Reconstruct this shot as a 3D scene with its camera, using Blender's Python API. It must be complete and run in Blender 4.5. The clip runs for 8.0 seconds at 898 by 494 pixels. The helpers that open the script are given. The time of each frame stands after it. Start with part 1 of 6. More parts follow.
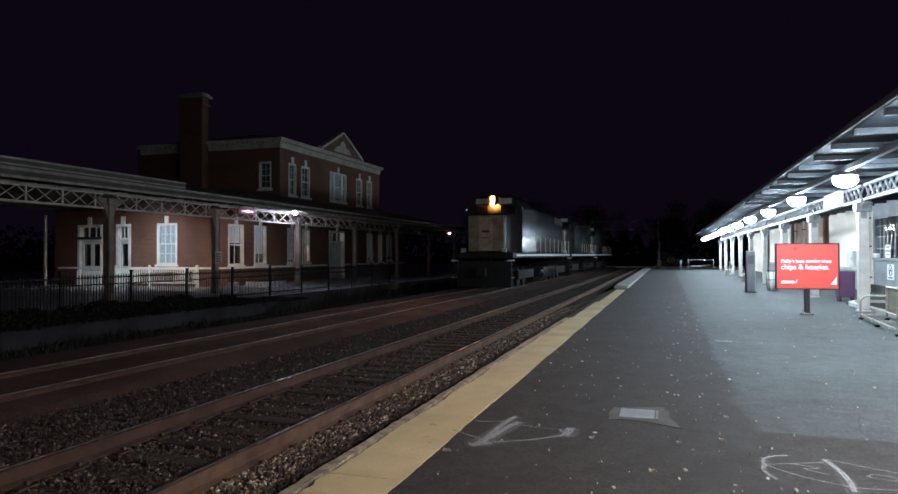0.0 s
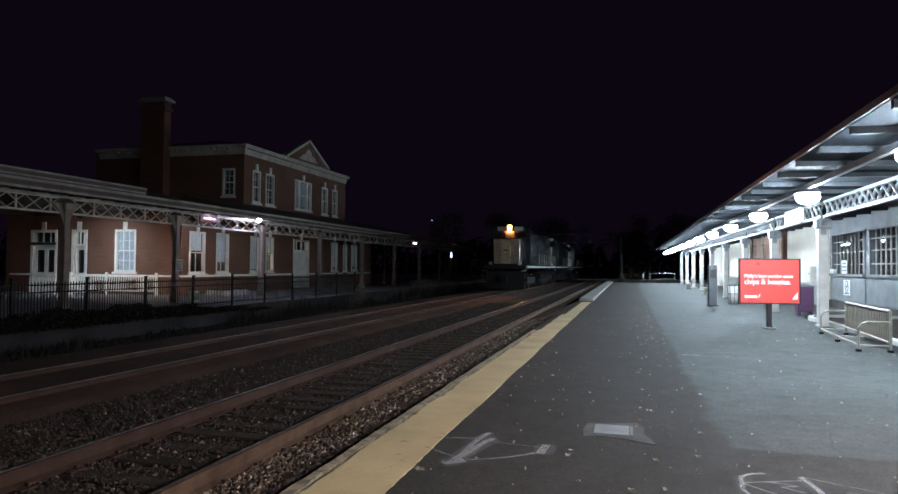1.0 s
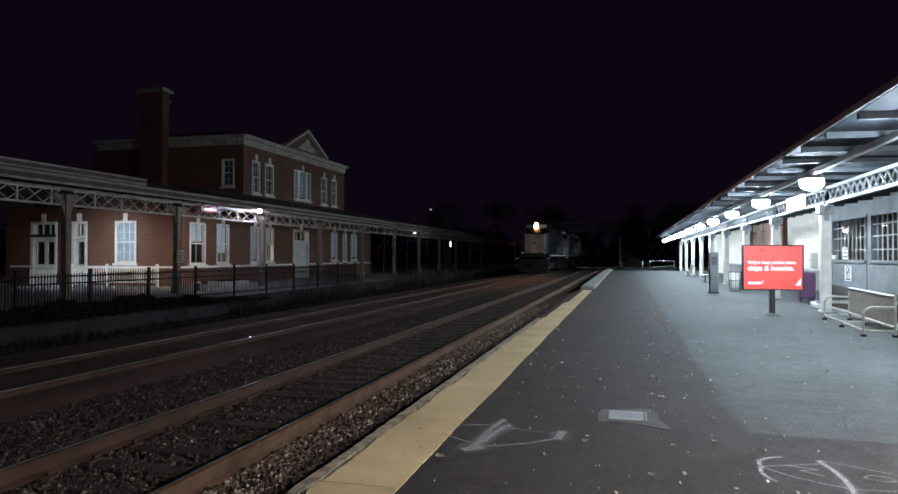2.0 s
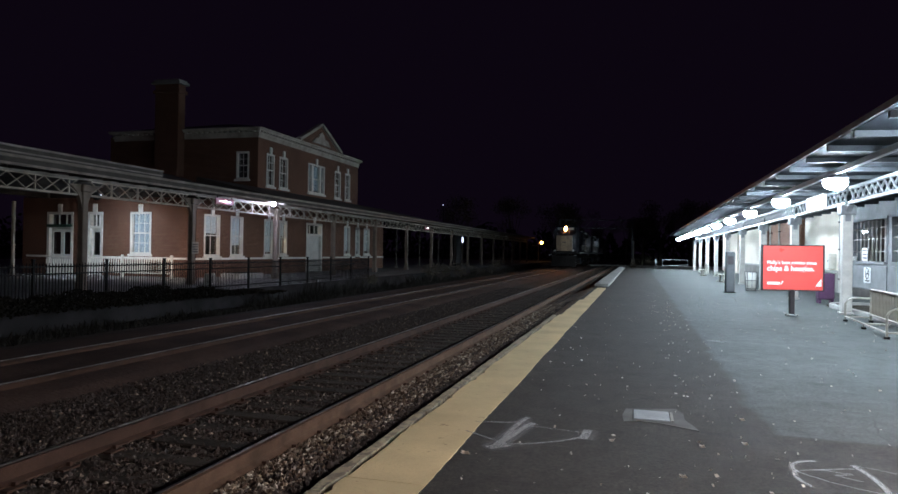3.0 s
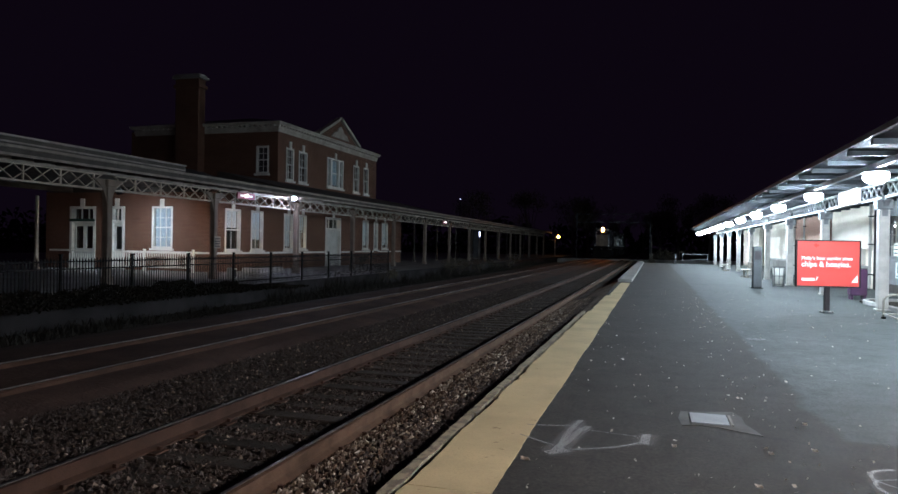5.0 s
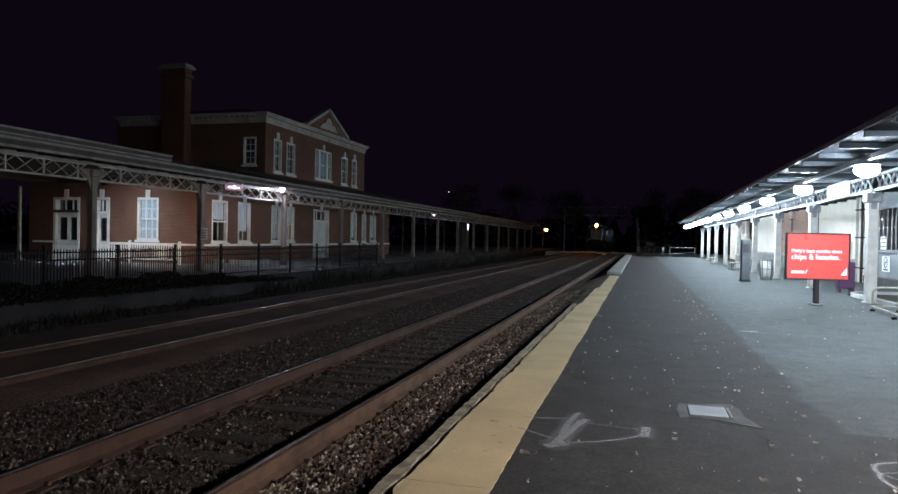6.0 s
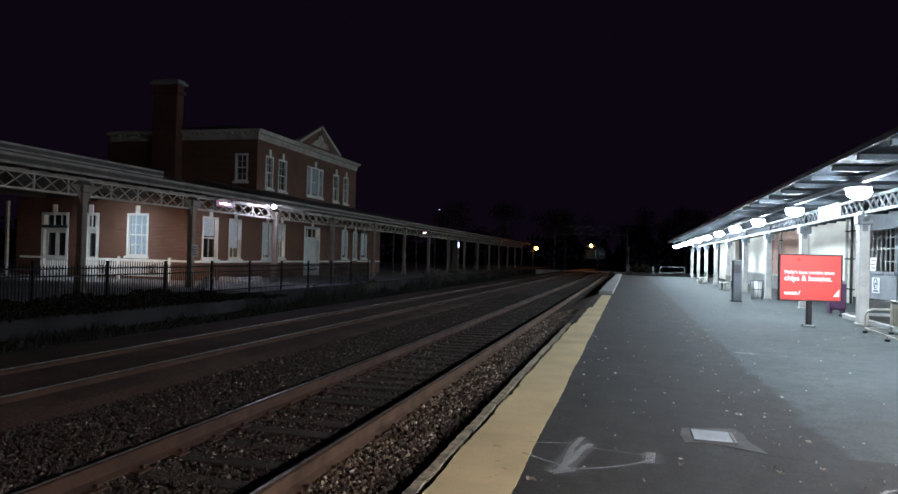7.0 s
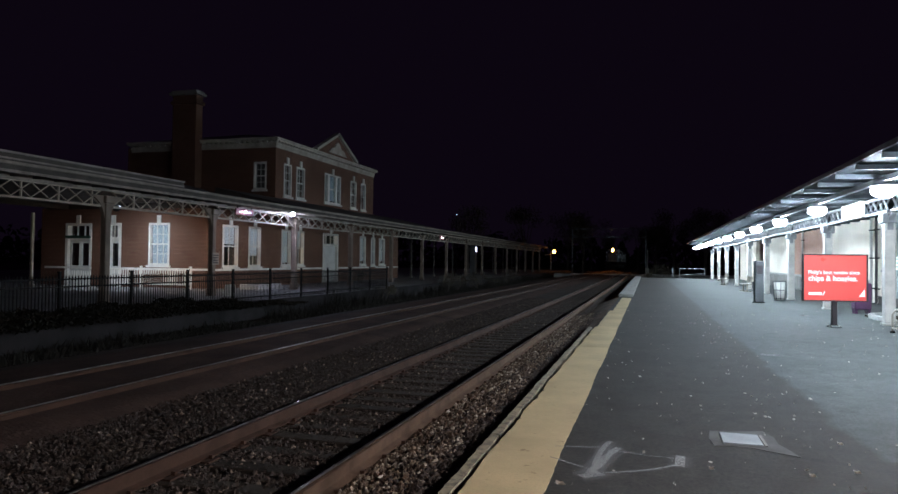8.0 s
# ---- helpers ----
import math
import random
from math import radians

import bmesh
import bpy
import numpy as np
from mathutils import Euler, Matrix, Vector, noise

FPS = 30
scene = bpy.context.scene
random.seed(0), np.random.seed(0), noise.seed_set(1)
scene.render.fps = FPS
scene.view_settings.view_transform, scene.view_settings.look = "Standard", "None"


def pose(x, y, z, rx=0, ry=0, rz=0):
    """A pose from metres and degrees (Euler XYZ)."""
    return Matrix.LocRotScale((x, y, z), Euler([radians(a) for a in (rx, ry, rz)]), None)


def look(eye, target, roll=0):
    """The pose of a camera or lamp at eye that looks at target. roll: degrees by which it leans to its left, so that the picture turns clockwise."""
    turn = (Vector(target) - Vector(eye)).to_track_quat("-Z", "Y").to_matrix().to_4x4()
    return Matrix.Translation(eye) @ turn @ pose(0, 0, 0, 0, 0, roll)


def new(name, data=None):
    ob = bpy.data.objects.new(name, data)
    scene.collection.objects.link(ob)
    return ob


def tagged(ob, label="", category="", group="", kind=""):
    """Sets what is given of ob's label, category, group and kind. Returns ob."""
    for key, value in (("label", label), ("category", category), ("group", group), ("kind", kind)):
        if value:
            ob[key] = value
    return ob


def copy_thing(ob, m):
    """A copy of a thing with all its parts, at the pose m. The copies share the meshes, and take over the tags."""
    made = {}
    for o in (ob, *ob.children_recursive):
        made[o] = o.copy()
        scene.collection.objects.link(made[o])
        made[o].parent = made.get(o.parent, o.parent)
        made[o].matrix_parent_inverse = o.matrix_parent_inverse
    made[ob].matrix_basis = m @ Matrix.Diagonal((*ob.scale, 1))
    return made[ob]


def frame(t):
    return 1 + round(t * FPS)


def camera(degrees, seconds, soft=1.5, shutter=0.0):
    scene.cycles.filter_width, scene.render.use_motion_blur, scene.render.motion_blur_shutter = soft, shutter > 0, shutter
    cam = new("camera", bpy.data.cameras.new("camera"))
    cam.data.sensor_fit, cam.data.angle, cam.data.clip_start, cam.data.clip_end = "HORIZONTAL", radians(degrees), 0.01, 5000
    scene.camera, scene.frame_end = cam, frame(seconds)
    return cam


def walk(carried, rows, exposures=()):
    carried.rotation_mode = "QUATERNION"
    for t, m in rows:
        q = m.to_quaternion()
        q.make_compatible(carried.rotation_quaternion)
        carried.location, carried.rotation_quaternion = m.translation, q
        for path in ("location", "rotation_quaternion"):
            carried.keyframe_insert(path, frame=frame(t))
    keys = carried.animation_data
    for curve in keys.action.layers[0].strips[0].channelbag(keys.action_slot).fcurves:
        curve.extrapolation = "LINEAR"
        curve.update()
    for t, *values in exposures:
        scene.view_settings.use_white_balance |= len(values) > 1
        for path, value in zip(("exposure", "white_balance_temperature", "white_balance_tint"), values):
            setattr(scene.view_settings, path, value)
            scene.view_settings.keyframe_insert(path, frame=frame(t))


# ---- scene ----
cam = camera(66.3, 8.0)
PATH = [
    (0, (0.916, -0.199, 1.594), (0.312, 1.708, 1.619), -0.2),
    (0.5, (0.848, -0.079, 1.585), (0.268, 1.835, 1.632), 1.0),
    (1, (0.78, -0.077, 1.605), (0.275, 1.858, 1.661), 0.5),
    (1.5, (0.7, -0.122, 1.601), (0.203, 1.815, 1.641), 0.1),
    (3, (0.475, -0.066, 1.579), (-0.055, 1.863, 1.591), 0.9),
    (3.5, (0.377, 0.012, 1.601), (-0.188, 1.93, 1.628), 1.9),
    (4, (0.293, 0.064, 1.606), (-0.248, 1.989, 1.611), 1.7),
    (4.5, (0.185, 0.02, 1.615), (-0.397, 1.933, 1.618), 0.9),
    (6, (-0.015, 0.147, 1.572), (-0.55, 2.074, 1.546), 1.1),
    (6.5, (-0.072, 0.181, 1.581), (-0.615, 2.106, 1.592), 1.4),
    (7, (-0.145, 0.169, 1.602), (-0.652, 2.103, 1.628), 1.5),
    (7.5, (-0.205, 0.14, 1.599), (-0.75, 2.064, 1.626), 1.5),
    (8, (-0.203, 0.13, 1.605), (-0.758, 2.051, 1.644), 0.7),
]
walk(cam, [(t, look(eye, target, roll)) for t, eye, target, roll in PATH], exposures=[(0.0, 0.1, 5760, 15.2), (8.0, 0.1, 5760, 15.2)])

# ---- world and exposure ----
world = bpy.data.worlds.new("night_sky")
scene.world = world
world.use_nodes = True
world.node_tree.nodes["Background"].inputs["Color"].default_value = (0.0033, 0.0017, 0.0040, 1)
world.node_tree.nodes["Background"].inputs["Strength"].default_value = 1.0
CANOPY_LAMP = 535.0
FLOOD = 850.0

# ---- small building helpers ----


def box(bm, x0, y0, z0, x1, y1, z1):
    v = [bm.verts.new((x, y, z)) for z in (z0, z1) for y in (y0, y1) for x in (x0, x1)]
    for q in ((0, 2, 3, 1), (4, 5, 7, 6), (0, 1, 5, 4), (2, 6, 7, 3), (0, 4, 6, 2), (1, 3, 7, 5)):
        bm.faces.new([v[i] for i in q])
    return v


def boxes(*rows, bevel=0.0):
    bm = bmesh.new()
    for r in rows:
        box(bm, *r)
    if bevel:
        bmesh.ops.bevel(bm, geom=bm.edges[:], offset=bevel, segments=1, affect="EDGES")
    return bm


def beam(bm, a, b, w, h=None):
    """A bar with a rectangular section from a to b."""
    a, b = Vector(a), Vector(b)
    h = h or w
    d = (b - a).normalized()
    side = d.cross(Vector((0, 0, 1)))
    if side.length < 1e-3:
        side = Vector((1, 0, 0))
    side.normalize()
    up = side.cross(d).normalized()
    vs = []
    for p in (a, b):
        for s, t in ((-1, -1), (1, -1), (1, 1), (-1, 1)):
            vs.append(bm.verts.new(p + side * s * w / 2 + up * t * h / 2))
    for q in ((3, 2, 1, 0), (4, 5, 6, 7), (0, 1, 5, 4), (1, 2, 6, 5), (2, 3, 7, 6), (3, 0, 4, 7)):
        bm.faces.new([vs[i] for i in q])


def rod(bm, a, b, r, n=8, r2=None):
    """A round bar from a to b."""
    a, b = Vector(a), Vector(b)
    m = Matrix.Translation((a + b) / 2) @ (b - a).to_track_quat("Z", "Y").to_matrix().to_4x4()
    bmesh.ops.create_cone(bm, cap_ends=True, segments=n, radius1=r, radius2=r if r2 is None else r2, depth=(b - a).length, matrix=m)


def tube(bm, pts, r, n=6):
    for a, b in zip(pts[:-1], pts[1:]):
        rod(bm, a, b, r, n)


def prism(bm, outline, axis, lo, hi):
    """An outline of (u, v) pushed along an axis from lo to hi."""
    def at(u, v, w):
        return {"x": (w, u, v), "y": (u, w, v), "z": (u, v, w)}[axis]
    a = [bm.verts.new(at(u, v, lo)) for u, v in outline]
    b = [bm.verts.new(at(u, v, hi)) for u, v in outline]
    n = len(outline)
    bm.faces.new(a)
    bm.faces.new(b[::-1])
    for i in range(n):
        bm.faces.new((a[i], b[i], b[(i + 1) % n], a[(i + 1) % n]))


def mesh_of(name, bm, material, smooth=False):
    bmesh.ops.recalc_face_normals(bm, faces=bm.faces[:])
    me = bpy.data.meshes.new(name)
    bm.to_mesh(me)
    bm.free()
    me.materials.append(material)
    if smooth:
        for p in me.polygons:
            p.use_smooth = True
    return me


def part(name, bm, material, parent, label="", smooth=False):
    ob = new(name, mesh_of(name, bm, material, smooth))
    ob.parent = parent
    return tagged(ob, label)


def twin(ob, m, parent=None):
    """Another part on the same mesh."""
    o = new(ob.name.split(".")[0], ob.data)
    o.parent = parent or ob.parent
    o.matrix_basis = m
    return o


def thing(name, label, category, m=None, group="", kind=""):
    ob = new(name)
    ob.empty_display_size = 0.2
    if m is not None:
        ob.matrix_basis = m
    return tagged(ob, label, category, group, kind)


def solid(name, bm, material, label, category, kind="structure", group=""):
    return tagged(new(name, mesh_of(name, bm, material)), label, category, group, kind)


# ---- materials ----


def nodes_of(name):
    m = bpy.data.materials.new(name)
    m.use_nodes = True
    nt = m.node_tree
    return m, nt, nt.nodes["Principled BSDF"]


def node(nt, kind, **values):
    n = nt.nodes.new(kind)
    for k, v in values.items():
        if k in n.inputs:
            n.inputs[k].default_value = v
    return n


def mix(nt, a, b, fac, how="MIX"):
    n = nt.nodes.new("ShaderNodeMix")
    n.data_type, n.blend_type = "RGBA", how
    for sock, val in ((n.inputs[0], fac), (n.inputs[6], a), (n.inputs[7], b)):
        if hasattr(val, "is_linked"):
            nt.links.new(val, sock)
        else:
            sock.default_value = (*val, 1) if isinstance(val, tuple) and len(val) == 3 else val
    return n.outputs[2]


def ramp(nt, src, lo, hi):
    n = nt.nodes.new("ShaderNodeMapRange")
    n.inputs["From Min"].default_value, n.inputs["From Max"].default_value = lo, hi
    nt.links.new(src, n.inputs["Value"])
    return n.outputs["Result"]


def noise_of(nt, coord, scale, detail=4.0, rough=0.6):
    n = node(nt, "ShaderNodeTexNoise", Scale=scale, Detail=detail, Roughness=rough)
    nt.links.new(coord, n.inputs["Vector"])
    return n.outputs["Fac"]


def bump(nt, bsdf, height, strength, distance):
    n = node(nt, "ShaderNodeBump", Strength=strength, Distance=distance)
    nt.links.new(height, n.inputs["Height"])
    nt.links.new(n.outputs["Normal"], bsdf.inputs["Normal"])


def mat(name, base, rough=0.6, metal=0.0, other=None, big=1.5, fine=40.0, grain=0.35, relief=0.3, depth=0.004, vary=0.0, gloss=0.5):
    """A surface with stains (big) and grain (fine): base mixed with other, fine relief, gloss that wanders."""
    m, nt, b = nodes_of(name)
    co = nt.nodes.new("ShaderNodeTexCoord").outputs["Object"]
    other = other or tuple(c * 0.6 for c in base)
    n1, n2 = noise_of(nt, co, big, 5.0), noise_of(nt, co, fine, 3.0)
    col = mix(nt, base, other, ramp(nt, n1, 0.38, 0.68))
    dark = tuple(c * (1 - grain) for c in base)
    col = mix(nt, col, dark, ramp(nt, n2, 0.45, 0.75))
    if vary:
        info = nt.nodes.new("ShaderNodeObjectInfo")
        col = mix(nt, col, tuple(c * 0.45 for c in base), ramp(nt, info.outputs["Random"], 1 - vary * 2, 1.6))
    nt.links.new(col, b.inputs["Base Color"])
    b.inputs["Metallic"].default_value = metal
    b.inputs["Specular IOR Level"].default_value = gloss
    r = nt.nodes.new("ShaderNodeMapRange")
    r.inputs["To Min"].default_value, r.inputs["To Max"].default_value = max(rough - 0.12, 0.03), min(rough + 0.15, 1)
    nt.links.new(n1, r.inputs["Value"])
    nt.links.new(r.outputs["Result"], b.inputs["Roughness"])
    bump(nt, b, n2, relief, depth)
    return m


def glow(name, colour, strength):
    m, nt, b = nodes_of(name)
    b.inputs["Base Color"].default_value = (0.8, 0.8, 0.8, 1)
    b.inputs["Emission Color"].default_value = (*colour, 1)
    b.inputs["Emission Strength"].default_value = strength
    return m


def brick_mat(name, c1, c2, mortar, rough=0.85):
    m, nt, b = nodes_of(name)
    pos = nt.nodes.new("ShaderNodeNewGeometry").outputs["Position"]
    sep = nt.nodes.new("ShaderNodeSeparateXYZ")
    nt.links.new(pos, sep.inputs[0])
    add = nt.nodes.new("ShaderNodeMath")
    nt.links.new(sep.outputs["X"], add.inputs[0])
    nt.links.new(sep.outputs["Y"], add.inputs[1])
    comb = nt.nodes.new("ShaderNodeCombineXYZ")
    nt.links.new(add.outputs[0], comb.inputs["X"])
    nt.links.new(sep.outputs["Z"], comb.inputs["Y"])
    t = node(nt, "ShaderNodeTexBrick", Scale=1.0)
    t.inputs["Brick Width"].default_value, t.inputs["Row Height"].default_value = 0.215, 0.075
    t.inputs["Mortar Size"].default_value, t.inputs["Mortar Smooth"].default_value = 0.008, 0.3
    t.inputs["Color1"].default_value, t.inputs["Color2"].default_value = (*c1, 1), (*c2, 1)
    t.inputs["Mortar"].default_value = (*mortar, 1)
    nt.links.new(comb.outputs[0], t.inputs["Vector"])
    stain = noise_of(nt, pos, 0.5, 5.0)
    col = mix(nt, t.outputs["Color"], tuple(c * 0.55 for c in c1), ramp(nt, stain, 0.45, 0.8))
    fine = noise_of(nt, pos, 30.0)
    col = mix(nt, col, tuple(c * 0.6 for c in c2), ramp(nt, fine, 0.5, 0.9))
    nt.links.new(col, b.inputs["Base Color"])
    b.inputs["Roughness"].default_value = rough
    inv = nt.nodes.new("ShaderNodeMath")
    inv.operation = "SUBTRACT"
    inv.inputs[0].default_value = 1.0
    nt.links.new(t.outputs["Fac"], inv.inputs[1])
    bump(nt, b, inv.outputs[0], 0.6, 0.01)
    return m


def asphalt_mat(name, base, worn, crack=0.5, newer=None):
    """Asphalt with aggregate, stains and cracks; newer: the colour of the resurfaced strip under the canopy."""
    m, nt, b = nodes_of(name)
    pos = nt.nodes.new("ShaderNodeNewGeometry").outputs["Position"]
    big, mid, fine = noise_of(nt, pos, 0.35, 6.0), noise_of(nt, pos, 2.3, 6.0), noise_of(nt, pos, 130.0, 2.0)
    col = mix(nt, base, worn, ramp(nt, big, 0.35, 0.7))
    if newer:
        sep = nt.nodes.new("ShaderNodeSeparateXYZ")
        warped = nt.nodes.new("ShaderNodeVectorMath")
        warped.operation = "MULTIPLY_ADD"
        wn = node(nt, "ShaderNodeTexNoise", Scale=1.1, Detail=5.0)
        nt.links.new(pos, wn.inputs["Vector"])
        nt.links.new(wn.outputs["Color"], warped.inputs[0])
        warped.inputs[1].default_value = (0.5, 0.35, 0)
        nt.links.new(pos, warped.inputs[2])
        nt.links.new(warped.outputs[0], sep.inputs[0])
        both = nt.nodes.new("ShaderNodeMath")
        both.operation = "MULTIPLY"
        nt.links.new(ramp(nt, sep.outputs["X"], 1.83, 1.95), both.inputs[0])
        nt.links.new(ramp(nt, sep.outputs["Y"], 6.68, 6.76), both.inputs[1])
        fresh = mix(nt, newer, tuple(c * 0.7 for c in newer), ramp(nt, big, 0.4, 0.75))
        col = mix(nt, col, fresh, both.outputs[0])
    half = nt.nodes.new("ShaderNodeMath")
    half.operation = "MULTIPLY"
    nt.links.new(ramp(nt, mid, 0.5, 0.8), half.inputs[0])
    half.inputs[1].default_value = 0.35
    col = mix(nt, col, tuple(c * 0.5 for c in base), half.outputs[0])
    grit = nt.nodes.new("ShaderNodeMapRange")
    grit.inputs["From Min"].default_value, grit.inputs["From Max"].default_value = 0.3, 0.7
    grit.inputs["To Min"].default_value, grit.inputs["To Max"].default_value = 0.2, 1.75
    nt.links.new(noise_of(nt, pos, 30.0, 4.0, 0.9), grit.inputs["Value"])
    col = mix(nt, col, grit.outputs["Result"], 1.0, "MULTIPLY")
    patch = nt.nodes.new("ShaderNodeMapRange")
    patch.inputs["From Min"].default_value, patch.inputs["From Max"].default_value = 0.32, 0.68
    patch.inputs["To Min"].default_value, patch.inputs["To Max"].default_value = 0.7, 1.22
    nt.links.new(noise_of(nt, pos, 5.5, 6.0, 0.75), patch.inputs["Value"])
    col = mix(nt, col, patch.outputs["Result"], 1.0, "MULTIPLY")
    col = mix(nt, col, tuple(min(c * 1.9, 1) for c in worn), ramp(nt, fine, 0.62, 0.8))
    v = node(nt, "ShaderNodeTexVoronoi", Scale=0.42)
    v.feature = "DISTANCE_TO_EDGE"
    warp = nt.nodes.new("ShaderNodeTexNoise")
    warp.inputs["Scale"].default_value, warp.inputs["Detail"].default_value = 3.0, 4.0
    nt.links.new(pos, warp.inputs["Vector"])
    wadd = nt.nodes.new("ShaderNodeVectorMath")
    wadd.operation = "MULTIPLY_ADD"
    nt.links.new(warp.outputs["Color"], wadd.inputs[0])
    wadd.inputs[1].default_value = (0.35, 0.35, 0.35)
    nt.links.new(pos, wadd.inputs[2])
    nt.links.new(wadd.outputs[0], v.inputs["Vector"])
    line = ramp(nt, v.outputs["Distance"], 0.012, 0.002)
    amount = nt.nodes.new("ShaderNodeMath")
    amount.operation = "MULTIPLY"
    nt.links.new(line, amount.inputs[0])
    gate = ramp(nt, noise_of(nt, pos, 0.21, 2.0), 0.5, 0.62)
    nt.links.new(gate, amount.inputs[1])
    scaled = nt.nodes.new("ShaderNodeMath")
    scaled.operation = "MULTIPLY"
    nt.links.new(amount.outputs[0], scaled.inputs[0])
    scaled.inputs[1].default_value = crack
    col = mix(nt, col, (0.012, 0.012, 0.012), scaled.outputs[0])
    nt.links.new(col, b.inputs["Base Color"])
    rr = nt.nodes.new("ShaderNodeMapRange")
    b.inputs["Specular IOR Level"].default_value = 0.25
    rr.inputs["To Min"].default_value, rr.inputs["To Max"].default_value = 0.75, 1.0
    nt.links.new(mid, rr.inputs["Value"])
    nt.links.new(rr.outputs["Result"], b.inputs["Roughness"])
    bump(nt, b, fine, 0.5, 0.004)
    return m


def paint_line_mat(name, base, under, wear):
    """Floor paint, scuffed through to what lies beneath."""
    m, nt, b = nodes_of(name)
    pos = nt.nodes.new("ShaderNodeNewGeometry").outputs["Position"]
    big, mid, fine = noise_of(nt, pos, 0.9, 6.0), noise_of(nt, pos, 7.0, 6.0, 0.7), noise_of(nt, pos, 90.0, 3.0)
    col = mix(nt, base, tuple(c * 0.62 for c in base), ramp(nt, big, 0.35, 0.75))
    col = mix(nt, col, under, ramp(nt, mid, wear, wear + 0.07))
    col = mix(nt, col, tuple(c * 0.7 for c in base), ramp(nt, fine, 0.5, 0.8))
    nt.links.new(col, b.inputs["Base Color"])
    b.inputs["Roughness"].default_value = 0.7
    bump(nt, b, fine, 0.35, 0.003)
    return m


def spray_mat(name, base, under, wear, thick=0.85):
    """Thin spray paint: flecks of paint that let the ground show through."""
    m = paint_line_mat(name, base, under, wear)
    nt = m.node_tree
    b, out = nt.nodes["Principled BSDF"], nt.nodes["Material Output"]
    pos = nt.nodes.new("ShaderNodeNewGeometry").outputs["Position"]
    clear = nt.nodes.new("ShaderNodeBsdfTransparent")
    sh = nt.nodes.new("ShaderNodeMixShader")
    cover = nt.nodes.new("ShaderNodeMapRange")
    cover.inputs["From Min"].default_value, cover.inputs["From Max"].default_value = 0.36, 0.66
    cover.inputs["To Min"].default_value, cover.inputs["To Max"].default_value = 0.03, thick
    nt.links.new(noise_of(nt, pos, 150.0, 4.0, 0.8), cover.inputs["Value"])
    nt.links.new(cover.outputs["Result"], sh.inputs[0])
    nt.links.new(clear.outputs[0], sh.inputs[1])
    nt.links.new(b.outputs[0], sh.inputs[2])
    nt.links.new(sh.outputs[0], out.inputs["Surface"])
    return m


def stone_mat(name, stops):
    """Crushed stone: every stone takes a tone of its own, stained in patches."""
    m, nt, b = nodes_of(name)
    geo = nt.nodes.new("ShaderNodeNewGeometry")
    tone = nt.nodes.new("ShaderNodeValToRGB")
    while len(tone.color_ramp.elements) < len(stops):
        tone.color_ramp.elements.new(0.5)
    for e, (at, c) in zip(tone.color_ramp.elements, stops):
        e.position, e.color = at, (*c, 1)
    nt.links.new(geo.outputs["Random Per Island"], tone.inputs[0])
    stain, fine = noise_of(nt, geo.outputs["Position"], 1.3, 5.0), noise_of(nt, geo.outputs["Position"], 60.0, 3.0)
    col = mix(nt, tone.outputs["Color"], (0.04, 0.028, 0.02), ramp(nt, stain, 0.45, 0.85))
    col = mix(nt, col, stops[0][1], ramp(nt, fine, 0.5, 0.85))
    nt.links.new(col, b.inputs["Base Color"])
    b.inputs["Roughness"].default_value = 0.9
    b.inputs["Specular IOR Level"].default_value = 0.2
    bump(nt, b, fine, 0.5, 0.006)
    return m


def glass_mat(name):
    m, nt, b = nodes_of(name)
    out = nt.nodes["Material Output"]
    nt.nodes.remove(b)
    clear = node(nt, "ShaderNodeBsdfTransparent", Color=(0.9, 0.94, 0.95, 1))
    shiny = node(nt, "ShaderNodeBsdfGlossy", Roughness=0.03)
    sh = nt.nodes.new("ShaderNodeMixShader")
    sh.inputs[0].default_value = 0.09
    nt.links.new(clear.outputs[0], sh.inputs[1])
    nt.links.new(shiny.outputs[0], sh.inputs[2])
    nt.links.new(sh.outputs[0], out.inputs["Surface"])
    return m


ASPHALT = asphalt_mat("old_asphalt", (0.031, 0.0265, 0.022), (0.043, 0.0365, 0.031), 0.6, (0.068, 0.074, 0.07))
YELLOW = paint_line_mat("yellow_paint", (0.64, 0.495, 0.27), (0.25, 0.17, 0.09), 0.62)
COPING = paint_line_mat("worn_coping", (0.38, 0.31, 0.2), (0.15, 0.12, 0.085), 0.48)
CHALK = spray_mat("white_spray", (0.5, 0.5, 0.5), (0.2, 0.2, 0.2), 0.6)
OVERSPRAY = spray_mat("white_overspray", (0.4, 0.4, 0.41), (0.2, 0.2, 0.2), 0.6, 0.22)
CONCRETE = mat("concrete", (0.3, 0.29, 0.27), 0.9, other=(0.18, 0.17, 0.15), big=1.2, fine=60)
COLLAR = mat("dusty_concrete", (0.105, 0.102, 0.096), 0.95, other=(0.045, 0.043, 0.04), big=3.5, fine=40)
LID = mat("galvanised_lid", (0.3, 0.32, 0.34), 0.6, 0.2, other=(0.22, 0.235, 0.25), big=3, fine=50)
TAR = mat("tarry_crack", (0.022, 0.022, 0.022), 0.9, other=(0.04, 0.04, 0.04), big=3, fine=30)
KERB = mat("pale_kerb", (0.5, 0.49, 0.46), 0.9, other=(0.3, 0.29, 0.27))
